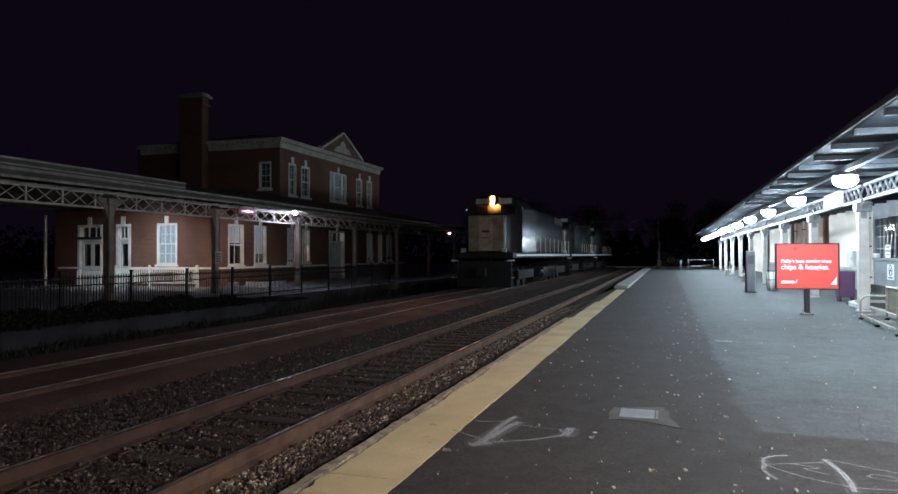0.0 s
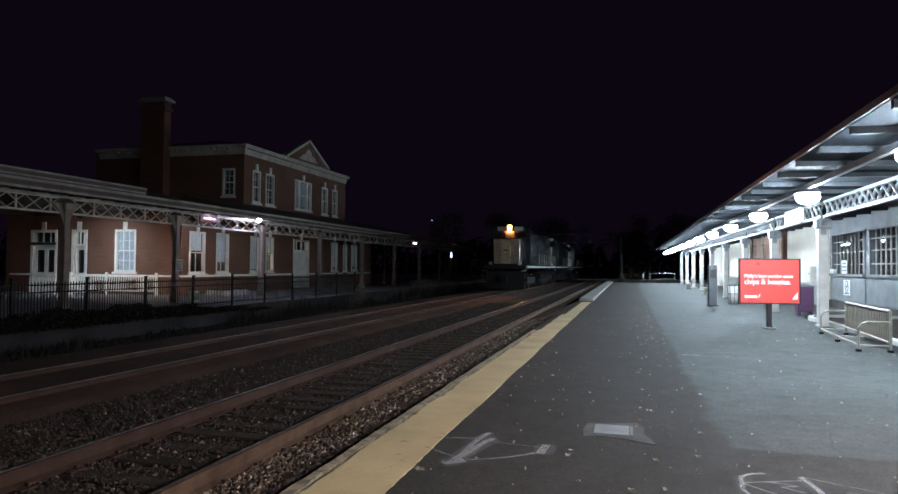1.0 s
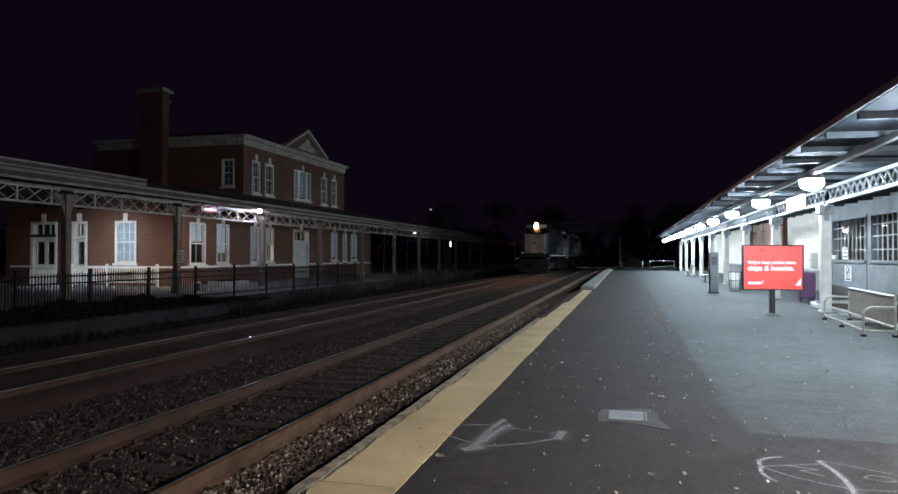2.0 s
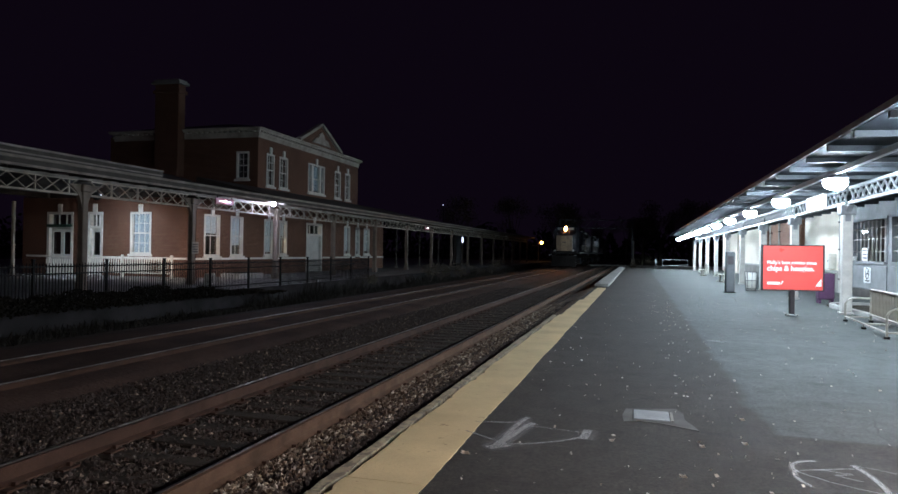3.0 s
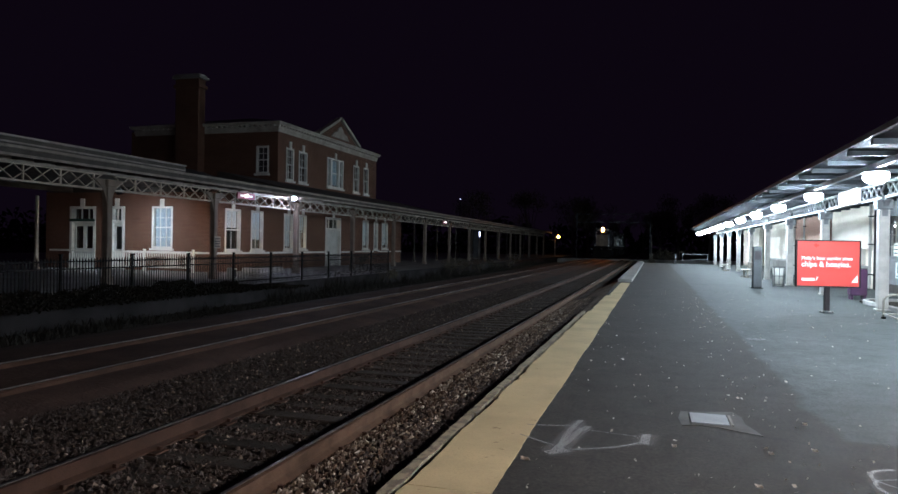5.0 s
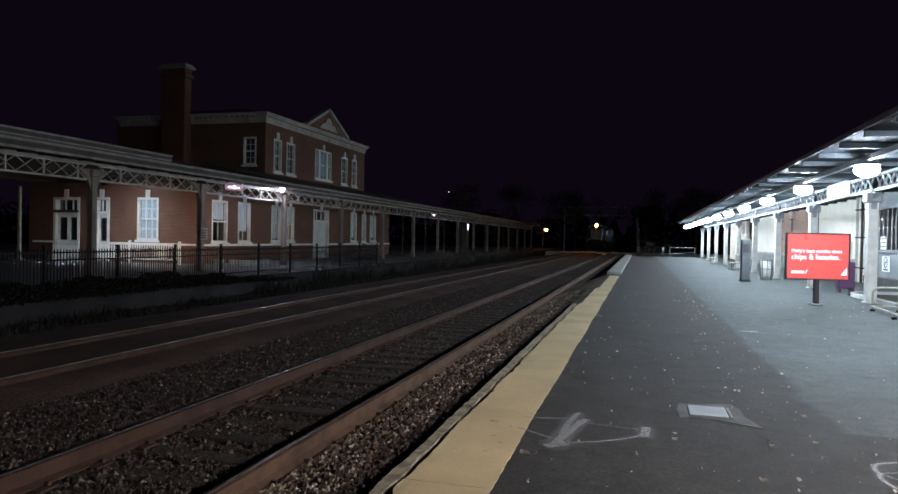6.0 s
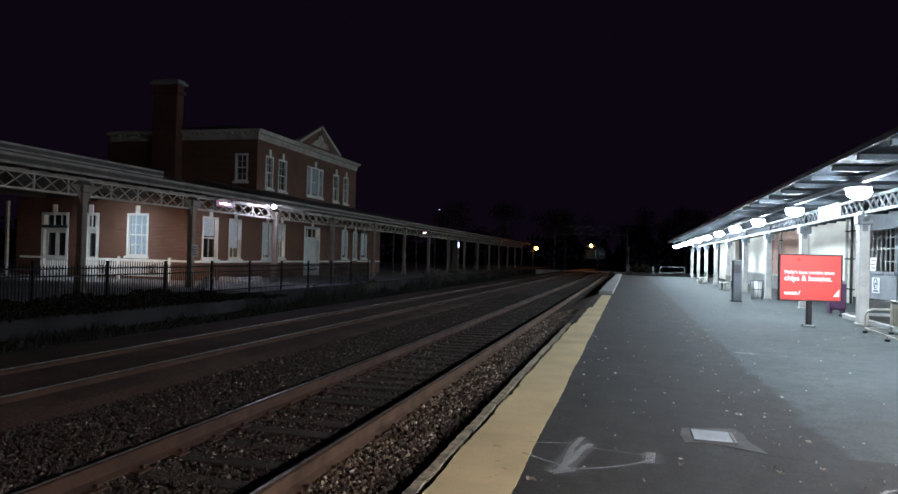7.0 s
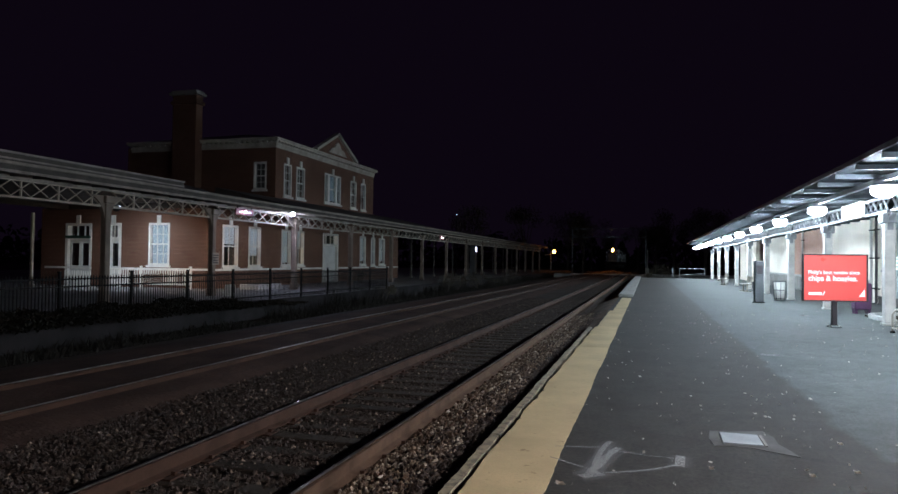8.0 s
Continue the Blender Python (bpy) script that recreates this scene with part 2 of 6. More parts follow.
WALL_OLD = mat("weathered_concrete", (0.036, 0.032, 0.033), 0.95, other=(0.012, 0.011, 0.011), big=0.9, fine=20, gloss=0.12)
PAVING = mat("grey_paving", (0.28, 0.27, 0.265), 0.85, other=(0.16, 0.155, 0.15), big=0.8, fine=20, gloss=0.12)
SOIL = mat("dark_soil", (0.045, 0.036, 0.026), 1.0, other=(0.025, 0.022, 0.016), big=0.4, fine=9, relief=0.8, depth=0.05, gloss=0.12)
BANK = mat("dry_brown_dirt", (0.12, 0.085, 0.06), 1.0, other=(0.05, 0.036, 0.027), big=1.5, fine=14, relief=0.9, depth=0.05, gloss=0.1)
DIRT = mat("trodden_dirt", (0.075, 0.045, 0.035), 1.0, other=(0.032, 0.02, 0.017), big=0.8, fine=16, relief=0.8, depth=0.03, gloss=0.1)
BALLAST = mat("ballast_bed", (0.055, 0.042, 0.034), 0.95, other=(0.03, 0.023, 0.019), big=0.7, fine=22, relief=1.0, depth=0.03, gloss=0.12)
RUST = mat("rusty_rail", (0.066, 0.035, 0.024), 0.9, 0.0, other=(0.035, 0.02, 0.015), big=3, fine=80, gloss=0.12)
# nearest rail: its stronger light put into a brighter copy of the rust
RUST_NEAR = mat("bright_rust", (0.115, 0.065, 0.041), 0.9, 0.0, other=(0.06, 0.034, 0.021), big=3, fine=80, gloss=0.12)
STEEL = mat("polished_rail_head", (0.5, 0.45, 0.41), 0.32, 1.0, other=(0.15, 0.12, 0.1), big=4, fine=60, grain=0.2, relief=0.1)
TIE = mat("creosoted_tie", (0.05, 0.04, 0.032), 0.9, other=(0.028, 0.022, 0.019), big=4, fine=35, relief=0.7, depth=0.01, vary=0.4, gloss=0.12)
BRICK = brick_mat("red_brick", (0.128, 0.05, 0.027), (0.086, 0.032, 0.018), (0.25, 0.17, 0.11))
BRICK_PALE = brick_mat("painted_brick", (0.5, 0.29, 0.21), (0.43, 0.23, 0.165), (0.52, 0.4, 0.33))
WHITE = mat("white_trim", (0.72, 0.7, 0.64), 0.55, other=(0.52, 0.5, 0.45), big=2, fine=30, grain=0.15)
# duller and greyer than the white trim of the windows
STONE_TRIM = mat("weathered_cornice_paint", (0.47, 0.43, 0.37), 0.75, other=(0.27, 0.24, 0.2), big=1.6, fine=22, grain=0.3)
GIRDER_PAINT = mat("flaking_cream_paint", (0.42, 0.37, 0.3), 0.75, other=(0.24, 0.2, 0.16), big=2, fine=30)
CREAM = mat("cream_wall", (0.85, 0.77, 0.65), 0.75, other=(0.76, 0.67, 0.55), big=0.6, fine=25, grain=0.1)
CANOPY_PAINT = mat("grey_cream_timber", (0.29, 0.25, 0.21), 0.75, other=(0.13, 0.11, 0.09), big=2, fine=30)
# canopy timber darkened for the posts: their backlit shade is in the colour
POST_SHADED = mat("brown_grey_timber", (0.2, 0.155, 0.12), 0.75, other=(0.1, 0.078, 0.06), big=2, fine=30)
CANOPY_DARK = mat("dark_timber", (0.066, 0.055, 0.046), 0.8, other=(0.035, 0.03, 0.025), big=2, fine=24)
ROOFING = mat("slate_roof", (0.13, 0.13, 0.135), 0.75, other=(0.08, 0.08, 0.085), big=1.5, fine=12)
TIN = mat("weathered_tin", (0.062, 0.052, 0.048), 0.7, 0.1, other=(0.026, 0.022, 0.02), big=1.2, fine=20)
TIN_EDGE = mat("pale_tin_edging", (0.3, 0.26, 0.24), 0.7, 0.1, other=(0.12, 0.1, 0.09), big=1.6, fine=24)
SLATE = mat("grey_steel_paint", (0.22, 0.228, 0.235), 0.55, other=(0.15, 0.155, 0.16), big=2, fine=40, grain=0.2)
POST_PAINT = mat("pale_post_paint", (0.5, 0.48, 0.44), 0.55, other=(0.36, 0.34, 0.31), big=3, fine=35, grain=0.18)
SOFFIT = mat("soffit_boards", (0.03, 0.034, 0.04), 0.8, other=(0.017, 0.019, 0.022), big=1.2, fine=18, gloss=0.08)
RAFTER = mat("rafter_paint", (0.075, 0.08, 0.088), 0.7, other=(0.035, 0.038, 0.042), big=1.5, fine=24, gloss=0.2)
IRON = mat("black_iron", (0.01, 0.01, 0.011), 0.75, 0.0, other=(0.015, 0.013, 0.012), gloss=0.1)
GALV = mat("galvanised_tube", (0.33, 0.31, 0.26), 0.5, 0.4, other=(0.2, 0.18, 0.145), big=5, fine=50)
SLAT_WOOD = mat("grey_slats", (0.12, 0.1, 0.066), 0.75, other=(0.075, 0.06, 0.04), big=4, fine=30)
RED = mat("red_poster", (0.66, 0.08, 0.066), 0.3, other=(0.58, 0.065, 0.055), big=0.8, fine=60, grain=0.06, relief=0.05)
PRINT = mat("white_print", (0.82, 0.82, 0.82), 0.4, other=(0.78, 0.78, 0.78), grain=0.03, relief=0.02)
FRAME_DARK = mat("dark_frame", (0.05, 0.042, 0.045), 0.4, 0.5)
PURPLE = mat("purple_paint", (0.09, 0.035, 0.09), 0.5, other=(0.06, 0.025, 0.06))
DARK_STEEL = mat("dark_grey_steel", (0.09, 0.095, 0.1), 0.5, 0.3)
LOCO_BLACK = mat("glossy_black_enamel", (0.016, 0.017, 0.02), 0.15, other=(0.022, 0.022, 0.023), big=1.2, fine=8, grain=0.2, relief=0.04)
LOCO_GREY = mat("dusty_black_enamel", (0.013, 0.017, 0.023), 0.12, other=(0.008, 0.01, 0.013), big=1.6, fine=9, relief=0.12, depth=0.006, gloss=0.24)
# headlight glow on the nose put into the tan, over mottled stains
NOSE = mat("tan_dusty_panel", (0.3, 0.21, 0.12), 0.45, other=(0.12, 0.08, 0.05), big=2.6, fine=12, grain=0.5)
# shaded copy of the tan, for the nose beside its lit door
NOSE_SHADE = mat("sooty_tan_panel", (0.19, 0.13, 0.075), 0.5, other=(0.08, 0.055, 0.035), big=2.6, fine=12, grain=0.5)
CAB_GLASS = mat("cab_glass", (0.006, 0.006, 0.007), 0.12, other=(0.008, 0.008, 0.009), grain=0.1, relief=0.02)
# blacker than any paint, so the added beam shield shows no spill
SHIELD_BLACK = mat("soot_black", (0.001, 0.001, 0.001), 0.95, other=(0.0008, 0.0008, 0.0008), gloss=0.0)
UNDER = mat("greasy_steel", (0.01, 0.009, 0.0085), 0.75, 0.0, other=(0.018, 0.015, 0.013), gloss=0.12)
SILL_WHITE = mat("white_stripe", (0.6, 0.6, 0.58), 0.5, other=(0.4, 0.39, 0.37))
BOARD = mat("number_board", (0.35, 0.34, 0.31), 0.4)
LEAF = mat("dry_leaf", (0.62, 0.59, 0.53), 0.8, other=(0.3, 0.22, 0.15), big=3, fine=30)
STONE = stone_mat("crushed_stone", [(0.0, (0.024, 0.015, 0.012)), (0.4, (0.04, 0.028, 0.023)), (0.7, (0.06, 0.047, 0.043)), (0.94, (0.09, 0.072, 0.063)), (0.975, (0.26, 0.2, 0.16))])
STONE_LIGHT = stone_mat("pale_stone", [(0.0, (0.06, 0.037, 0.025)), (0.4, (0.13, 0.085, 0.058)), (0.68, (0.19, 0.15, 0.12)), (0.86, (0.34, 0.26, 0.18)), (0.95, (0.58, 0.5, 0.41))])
WEED = mat("dry_weeds", (0.034, 0.03, 0.025), 0.95, other=(0.018, 0.016, 0.013), big=0.8, fine=8, gloss=0.12)
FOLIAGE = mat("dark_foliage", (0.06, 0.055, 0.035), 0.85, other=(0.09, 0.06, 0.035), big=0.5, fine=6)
# leaf tone near black: the shade of hedge and woods is in the colour
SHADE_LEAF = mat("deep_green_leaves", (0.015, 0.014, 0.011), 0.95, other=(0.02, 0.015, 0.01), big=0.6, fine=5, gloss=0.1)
BARK = mat("bark", (0.09, 0.075, 0.06), 0.95, big=3, fine=20)
# darker copy of the blind, its shadow put into the colour
BLIND_GREY = mat("shadowed_blind", (0.5, 0.56, 0.6), 0.85, other=(0.36, 0.41, 0.44), big=3, fine=30, grain=0.1)
BLIND = mat("window_blind", (0.8, 0.82, 0.82), 0.8, other=(0.68, 0.7, 0.7), big=3, fine=30, grain=0.1)
BROWN_ROOM = mat("brown_plaster", (0.06, 0.034, 0.022), 0.9, other=(0.035, 0.02, 0.014), big=1.2, fine=18)
ROOM = mat("dim_plaster", (0.2, 0.18, 0.15), 0.9)
DOOR_PAINT = mat("pale_door_paint", (0.6, 0.6, 0.56), 0.55, other=(0.46, 0.46, 0.43), big=2, fine=25, grain=0.12)
GREEN = mat("dark_green_paint", (0.03, 0.07, 0.05), 0.5)
SIGN_RED = mat("maroon_sign", (0.3, 0.06, 0.09), 0.5)
GLASS = glass_mat("window_glass")
LAMP_COOL = glow("cool_lamp_lens", (0.81, 0.95, 0.955), CANOPY_LAMP)
LAMP_FLOOD = glow("flood_lens", (0.8, 0.82, 1.0), FLOOD)
LAMP_WARM = glow("warm_lamp_lens", (1.0, 0.4, 0.06), 26.0)
LAMP_SMALL = glow("small_lamp_lens", (1.0, 0.8, 0.8), 45.0)
LAMP_PALE = glow("pale_panel_lens", (0.75, 0.78, 1.0), 2.5)
ROOM_LAMP = glow("indoor_lamp", (1.0, 0.82, 0.5), 40.0)
HEADLIGHT = glow("headlight_lens", (1.0, 0.3, 0.045), 2200.0)
LAMP_DOWN = glow("ceiling_lens", (0.82, 0.95, 1.0), 1350.0)
# lens of the added fill lamp that warms the end wall
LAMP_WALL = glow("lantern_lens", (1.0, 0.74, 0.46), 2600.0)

# ---- ground, tracks and platforms ----
RAIL_TOP = -0.12
ground = solid("ground", boxes((-900, -300, -1.2, 900, 1500, -0.8)), SOIL, "bare dark earth stretching away from the tracks", "ground")

bm = bmesh.new()
prism(bm, [(-12.6, -0.79), (-10.9, -0.34), (-1.75, -0.34), (-1.75, -0.79)], "y", -30, 420)
prism(bm, [(-2.5, -0.36), (-2.5, -0.335), (-2.3, -0.24), (-2.0, -0.14), (-1.6, -0.08), (-1.6, -0.36)], "y", -30, 17.5)
ballast = solid("ballast_bed", bm, BALLAST, "dark crushed stone bed under both railway tracks", "ballast")
# the far track lies half buried in trodden dirt
for outline in ([(-11.2, -0.45), (-10.2, -0.27), (-8.6, -0.19), (-8.56, -0.36)],
                [(-8.43, -0.36), (-8.43, -0.2), (-7.75, -0.23), (-7.08, -0.2), (-7.08, -0.36)],
                [(-6.93, -0.36), (-6.93, -0.2), (-6.5, -0.25), (-6.1, -0.36)]):
    bm = bmesh.new()
    prism(bm, outline, "y", -30, 420)
    part("dirt_fill", bm, DIRT, ballast, "brown dirt trodden in beside the rails")


def stones(name, count, xs, ys, size, material, label, seed, z=-0.318, rise=0.0):
    """Loose crushed stones, six-cornered and uneven, joined into one mesh."""
    rng = np.random.default_rng(seed)
    x = rng.uniform(xs[0], xs[1], count)
    y = ys[0] + (ys[1] - ys[0]) * rng.uniform(0, 1, count) ** 1.5
    s = rng.uniform(0.6, 1.35, count) * size
    base = np.array([(1, 0, 0), (-1, 0, 0), (0, 1, 0), (0, -1, 0), (0, 0, 0.8), (0, 0, -0.6)], float)
    v = base[None] * s[:, None, None] * rng.uniform(0.6, 1.3, (count, 6, 1))
    v += rng.normal(0, 0.16, (count, 6, 3)) * s[:, None, None]
    a = rng.uniform(0, 6.28, count)
    c, n = np.cos(a)[:, None], np.sin(a)[:, None]
    vx, vy = v[:, :, 0] * c - v[:, :, 1] * n, v[:, :, 0] * n + v[:, :, 1] * c
    pts = np.stack([vx + x[:, None], vy + y[:, None], v[:, :, 2] + z + (s * 0.1 + rise * np.clip(x - xs[0], 0, 0.62))[:, None]], -1).reshape(-1, 3)
    tri = np.array([(0, 2, 4), (2, 1, 4), (1, 3, 4), (3, 0, 4), (2, 0, 5), (1, 2, 5), (3, 1, 5), (0, 3, 5)])
    faces = (tri[None] + np.arange(count)[:, None, None] * 6).reshape(-1, 3)
    me = bpy.data.meshes.new(name)
    me.from_pydata(pts.tolist(), [], faces.tolist())
    me.materials.append(material)
    return tagged(new(name, me), label, "gravel", kind="stuff")


stones("ballast_stones", 72000, (-6.7, -1.7), (2.5, 36), 0.022, STONE, "loose dark grey crushed stones between and beside the rails", 3)
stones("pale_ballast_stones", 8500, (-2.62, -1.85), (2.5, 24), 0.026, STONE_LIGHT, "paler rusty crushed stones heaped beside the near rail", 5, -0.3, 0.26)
# dark stones carry the shade under the platform edge in their tone
stones("shaded_ballast_stones", 5200, (-2.25, -1.6), (2.5, 24), 0.03, STONE, "crushed stones below the platform edge, dark for its shade", 6, -0.2, 0.19)

RAILS = {"near": (-2.70, -4.24), "far": (-7.0, -8.5)}
PROFILE_FOOT = [(-0.075, 0), (0.075, 0), (0.075, 0.012), (0.012, 0.035), (0.012, 0.125), (0.036, 0.135), (0.036, 0.152), (-0.036, 0.152), (-0.036, 0.135), (-0.012, 0.125), (-0.012, 0.035), (-0.075, 0.012)]
for track_name, (xa, xb) in RAILS.items():
    track = thing("railway_track", f"{track_name} railway track with rusty steel rails on timber ties in ballast", "railway track", kind="structure", group="railway tracks")
    for xr in (xa, xb):
        bm = bmesh.new()
        prism(bm, [(xr + u, RAIL_TOP - 0.172 + v) for u, v in PROFILE_FOOT], "y", -30, 420)
        rail = part("rail", bm, RUST_NEAR if xr == RAILS["near"][0] else RUST, track, "orange-brown rusty rail, its stronger light put into the colour" if xr == RAILS["near"][0] else "dull rust-brown steel rail")
        bm = boxes((xr - 0.034, -30, RAIL_TOP - 0.019, xr - 0.006, 420, RAIL_TOP - 0.012))
        part("rail_head", bm, STEEL, rail, "worn shiny running surface")
    mid = (xa + xb) / 2
    tie = part("tie", boxes((-1.3, -0.115, -0.16, 1.3, 0.115, 0.0), bevel=0.012), TIE, track)
    rng = random.Random(7)
    for i in range(-14, 210):
        m = pose(mid + rng.uniform(-0.04, 0.04), 1.5 + i * 0.53 + rng.uniform(-0.03, 0.03), -0.3 + rng.uniform(-0.012, 0.004), 0, 0, rng.uniform(-1.2, 1.2))
        if i == -14:
            tie.matrix_basis = m
        else:
            twin(tie, m, track)
    plate = part("tie_plate", boxes((-0.16, -0.09, 0, 0.16, 0.09, 0.016), (-0.12, -0.05, 0.016, -0.08, -0.02, 0.05), (0.08, 0.02, 0.016, 0.12, 0.05, 0.05)), RUST, track)
    k = 0
    for i in range(-14, 60):
        for xr in (xa, xb):
            m = pose(xr, 1.5 + i * 0.53, -0.303)
            if k == 0:
                plate.matrix_basis = m
            else:
                twin(plate, m, track)
            k += 1

# station platform
platform = thing("platform", "dark asphalt station platform with a worn yellow edge", "platform", kind="structure")
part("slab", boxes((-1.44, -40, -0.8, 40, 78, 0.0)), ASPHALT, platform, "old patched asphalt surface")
for y0, y1, left in ((-8, 4.35, -1.45), (4.36, 13.44, -1.455), (13.46, 17.6, -1.45), (17.61, 23.6, -1.4), (23.61, 32.3, -1.3)):
    bm = bmesh.new()
    n = int((y1 - y0) / 0.09)
    rng = random.Random(int(y1 * 10))
    pts = []
    for i in range(n + 1):
        pts.append((left + 0.012 * math.sin(i * 0.31) + rng.uniform(-0.007, 0.007) + (0.022 if rng.random() < 0.1 else 0), y0 + (y1 - y0) * i / n))
    right = [(-0.885 + 0.008 * math.sin(y * 1.7) + rng.uniform(-0.006, 0.006), y) for _, y in pts][::-1]
    prism(bm, pts + right, "z", -0.01, 0.006)
    part("edge_stripe", bm, YELLOW, platform, "worn yellow painted warning stripe")
rng = random.Random(11)
y = -8.0
while y < 33:
    d = rng.uniform(1.9, 2.6)
    w = -1.595 + rng.uniform(-0.01, 0.01)
    if y < 16:
        bm = bmesh.new()
        k = int(d / 0.1)
        outer = [(w + 0.005 * math.sin(i * 0.37 + y) + rng.uniform(-0.007, 0.007), y + (d - 0.012) * i / k) for i in range(k + 1)]
        inner = [(-1.506 + rng.uniform(-0.01, 0.006) + 0.008 * math.sin(i * 0.9 + y), y + (d - 0.012) * i / k) for i in range(k + 1)][::-1]
        prism(bm, outer + inner, "z", -0.5, rng.uniform(-0.008, 0.002))
        part("coping_stone", bm, COPING, platform, "chipped concrete coping with traces of yellow")
    y += d
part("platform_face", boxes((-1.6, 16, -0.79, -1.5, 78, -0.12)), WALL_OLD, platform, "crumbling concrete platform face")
bm = bmesh.new()
prism(bm, [(-1.62, -0.05), (-2.3, -0.3), (-2.3, -0.5), (-1.3, -0.5), (-1.3, -0.003)], "y", 15.9, 33)
part("dirt_bank", bm, BANK, platform, "dirt spilled over the broken edge")
part("edge_block", boxes((-1.5, 33.6, -0.3, -0.84, 78, 0.13), bevel=0.02), CONCRETE, platform, "raised grey concrete edge block")

# manhole and painted marks on the platform
hatch = thing("utility_hatch", "pale square steel utility hatch in a concrete collar, flush with asphalt", "hatch")
bm = bmesh.new()
prism(bm, [(0.37, 6.62), (0.52, 6.67), (0.7, 6.64), (0.86, 6.55), (1.03, 6.47), (0.99, 6.66), (0.93, 6.86), (0.93, 7.12), (0.87, 7.33), (0.6, 7.24), (0.38, 7.19), (0.35, 6.9)], "z", 0.0, 0.005)
part("collar", bm, COLLAR, hatch, "rough concrete collar")
part("lid", boxes((0.455, 6.73, 0.004, 0.79, 7.12, 0.016), bevel=0.004), LID, hatch, "pale steel lid")
part("hinge_strip", boxes((0.8, 6.73, 0.004, 0.825, 7.12, 0.014)), CONCRETE, hatch)


def stroke(bm, pts, w, z=0.006):
    """A flat painted stroke along points on the ground."""
    for (x0, y0), (x1, y1) in zip(pts[:-1], pts[1:]):
        d = Vector((x1 - x0, y1 - y0))
        n = Vector((-d.y, d.x)).normalized() * w / 2
        q = [(x0 + n.x, y0 + n.y), (x1 + n.x, y1 + n.y), (x1 - n.x, y1 - n.y), (x0 - n.x, y0 - n.y)]
        vs = [bm.verts.new((*p, z)) for p in q]
        bm.faces.new(vs)


def haze(bm, pts, w, z):
    stroke(bm, pts, w * 1.5, z)
    stroke(bm, pts, w * 2.6, z - 0.0008)


def curve2(p, q, bow, n=6):
    out = []
    for i in range(n + 1):
        t = i / n
        x, y = p[0] + (q[0] - p[0]) * t, p[1] + (q[1] - p[1]) * t
        b = bow * 4 * t * (1 - t)
        d = Vector((q[0] - p[0], q[1] - p[1])).normalized()
        out.append((x - d.y * b, y + d.x * b))
    return out


CRACK_A = [(1.94, 16.18), (2.26, 13.03), (2.44, 11.16), (2.51, 9.76), (2.64, 8.64), (2.78, 8.14), (3.03, 7.84), (3.32, 7.66)]
CRACK_B = [(2.72, 7.58), (2.58, 6.95), (2.54, 6.18), (2.56, 5.99)]
marks = thing("spray_marks", "faded white spray-painted utility arrows on the asphalt", "painted mark", kind="structure")
bm = bmesh.new()
ARROW = [((-0.62, 5.45), (-0.43, 6.28), 0.02, 0.06), ((-0.585, 5.5), (-0.515, 6.48), 0.03, 0.05), ((-0.57, 5.6), (-0.49, 6.2), -0.02, 0.04),
         ((-0.96, 5.81), (-0.55, 5.52), 0.0, 0.02), ((-0.96, 6.15), (-0.55, 6.25), 0.0, 0.018), ((-0.52, 5.51), (0.04, 5.92), -0.05, 0.022), ((-0.45, 6.15), (0.03, 6.08), -0.01, 0.014)]
for k, (p, q, bow, w) in enumerate(ARROW):
    stroke(bm, curve2(p, q, bow), w, 0.0062 + 0.0005 * k)
stroke(bm, [(-0.67, 5.37), (-0.52, 5.5)], 0.09, 0.0055)
stroke(bm, [(0.05, 5.86), (0.07, 6.17)], 0.075, 0.0102)
part("arrow", bm, CHALK, marks)
bm = bmesh.new()
for k, (p, q, bow, w) in enumerate(ARROW[:6]):
    haze(bm, curve2(p, q, bow), w * 1.3, 0.0026 + 0.0003 * k)
haze(bm, [(-0.69, 5.36), (-0.5, 5.5)], 0.1, 0.0046)
haze(bm, [(0.05, 5.84), (0.07, 6.2)], 0.08, 0.005)
haze(bm, curve2((1.65, 5.15), (1.61, 5.5), 0.04) + curve2((1.61, 5.5), (1.82, 5.81), 0.08), 0.03, 0.0028)
haze(bm, curve2((2.06, 5.77), (2.1, 5.0), 0.04), 0.04, 0.0032)
part("overspray", bm, OVERSPRAY, marks, "faint white overspray round the arrows")
bm = bmesh.new()
stroke(bm, curve2((1.65, 5.15), (1.61, 5.5), 0.04) + curve2((1.61, 5.5), (1.82, 5.81), 0.08), 0.03)
stroke(bm, curve2((1.61, 5.5), (2.05, 5.68), 0.0), 0.016, 0.0065)
stroke(bm, curve2((1.61, 5.5), (2.1, 5.12), -0.05), 0.016, 0.007)
stroke(bm, [(1.8, 5.57), (2.0, 5.52), (1.87, 5.46), (2.02, 5.36)], 0.016, 0.0075)
stroke(bm, curve2((2.06, 5.77), (2.1, 5.0), 0.04), 0.04, 0.008)
stroke(bm, curve2((2.07, 5.77), (2.75, 5.4), 0.0), 0.016, 0.0085)
stroke(bm, curve2((2.1, 5.1), (2.75, 5.15), 0.0), 0.016, 0.009)
stroke(bm, [(2.27, 5.4), (2.33, 5.46), (2.44, 5.43), (2.47, 5.36), (2.4, 5.33), (2.29, 5.37), (2.27, 5.4)], 0.016, 0.0095)
part("arrow", bm, CHALK, marks)
bm = bmesh.new()
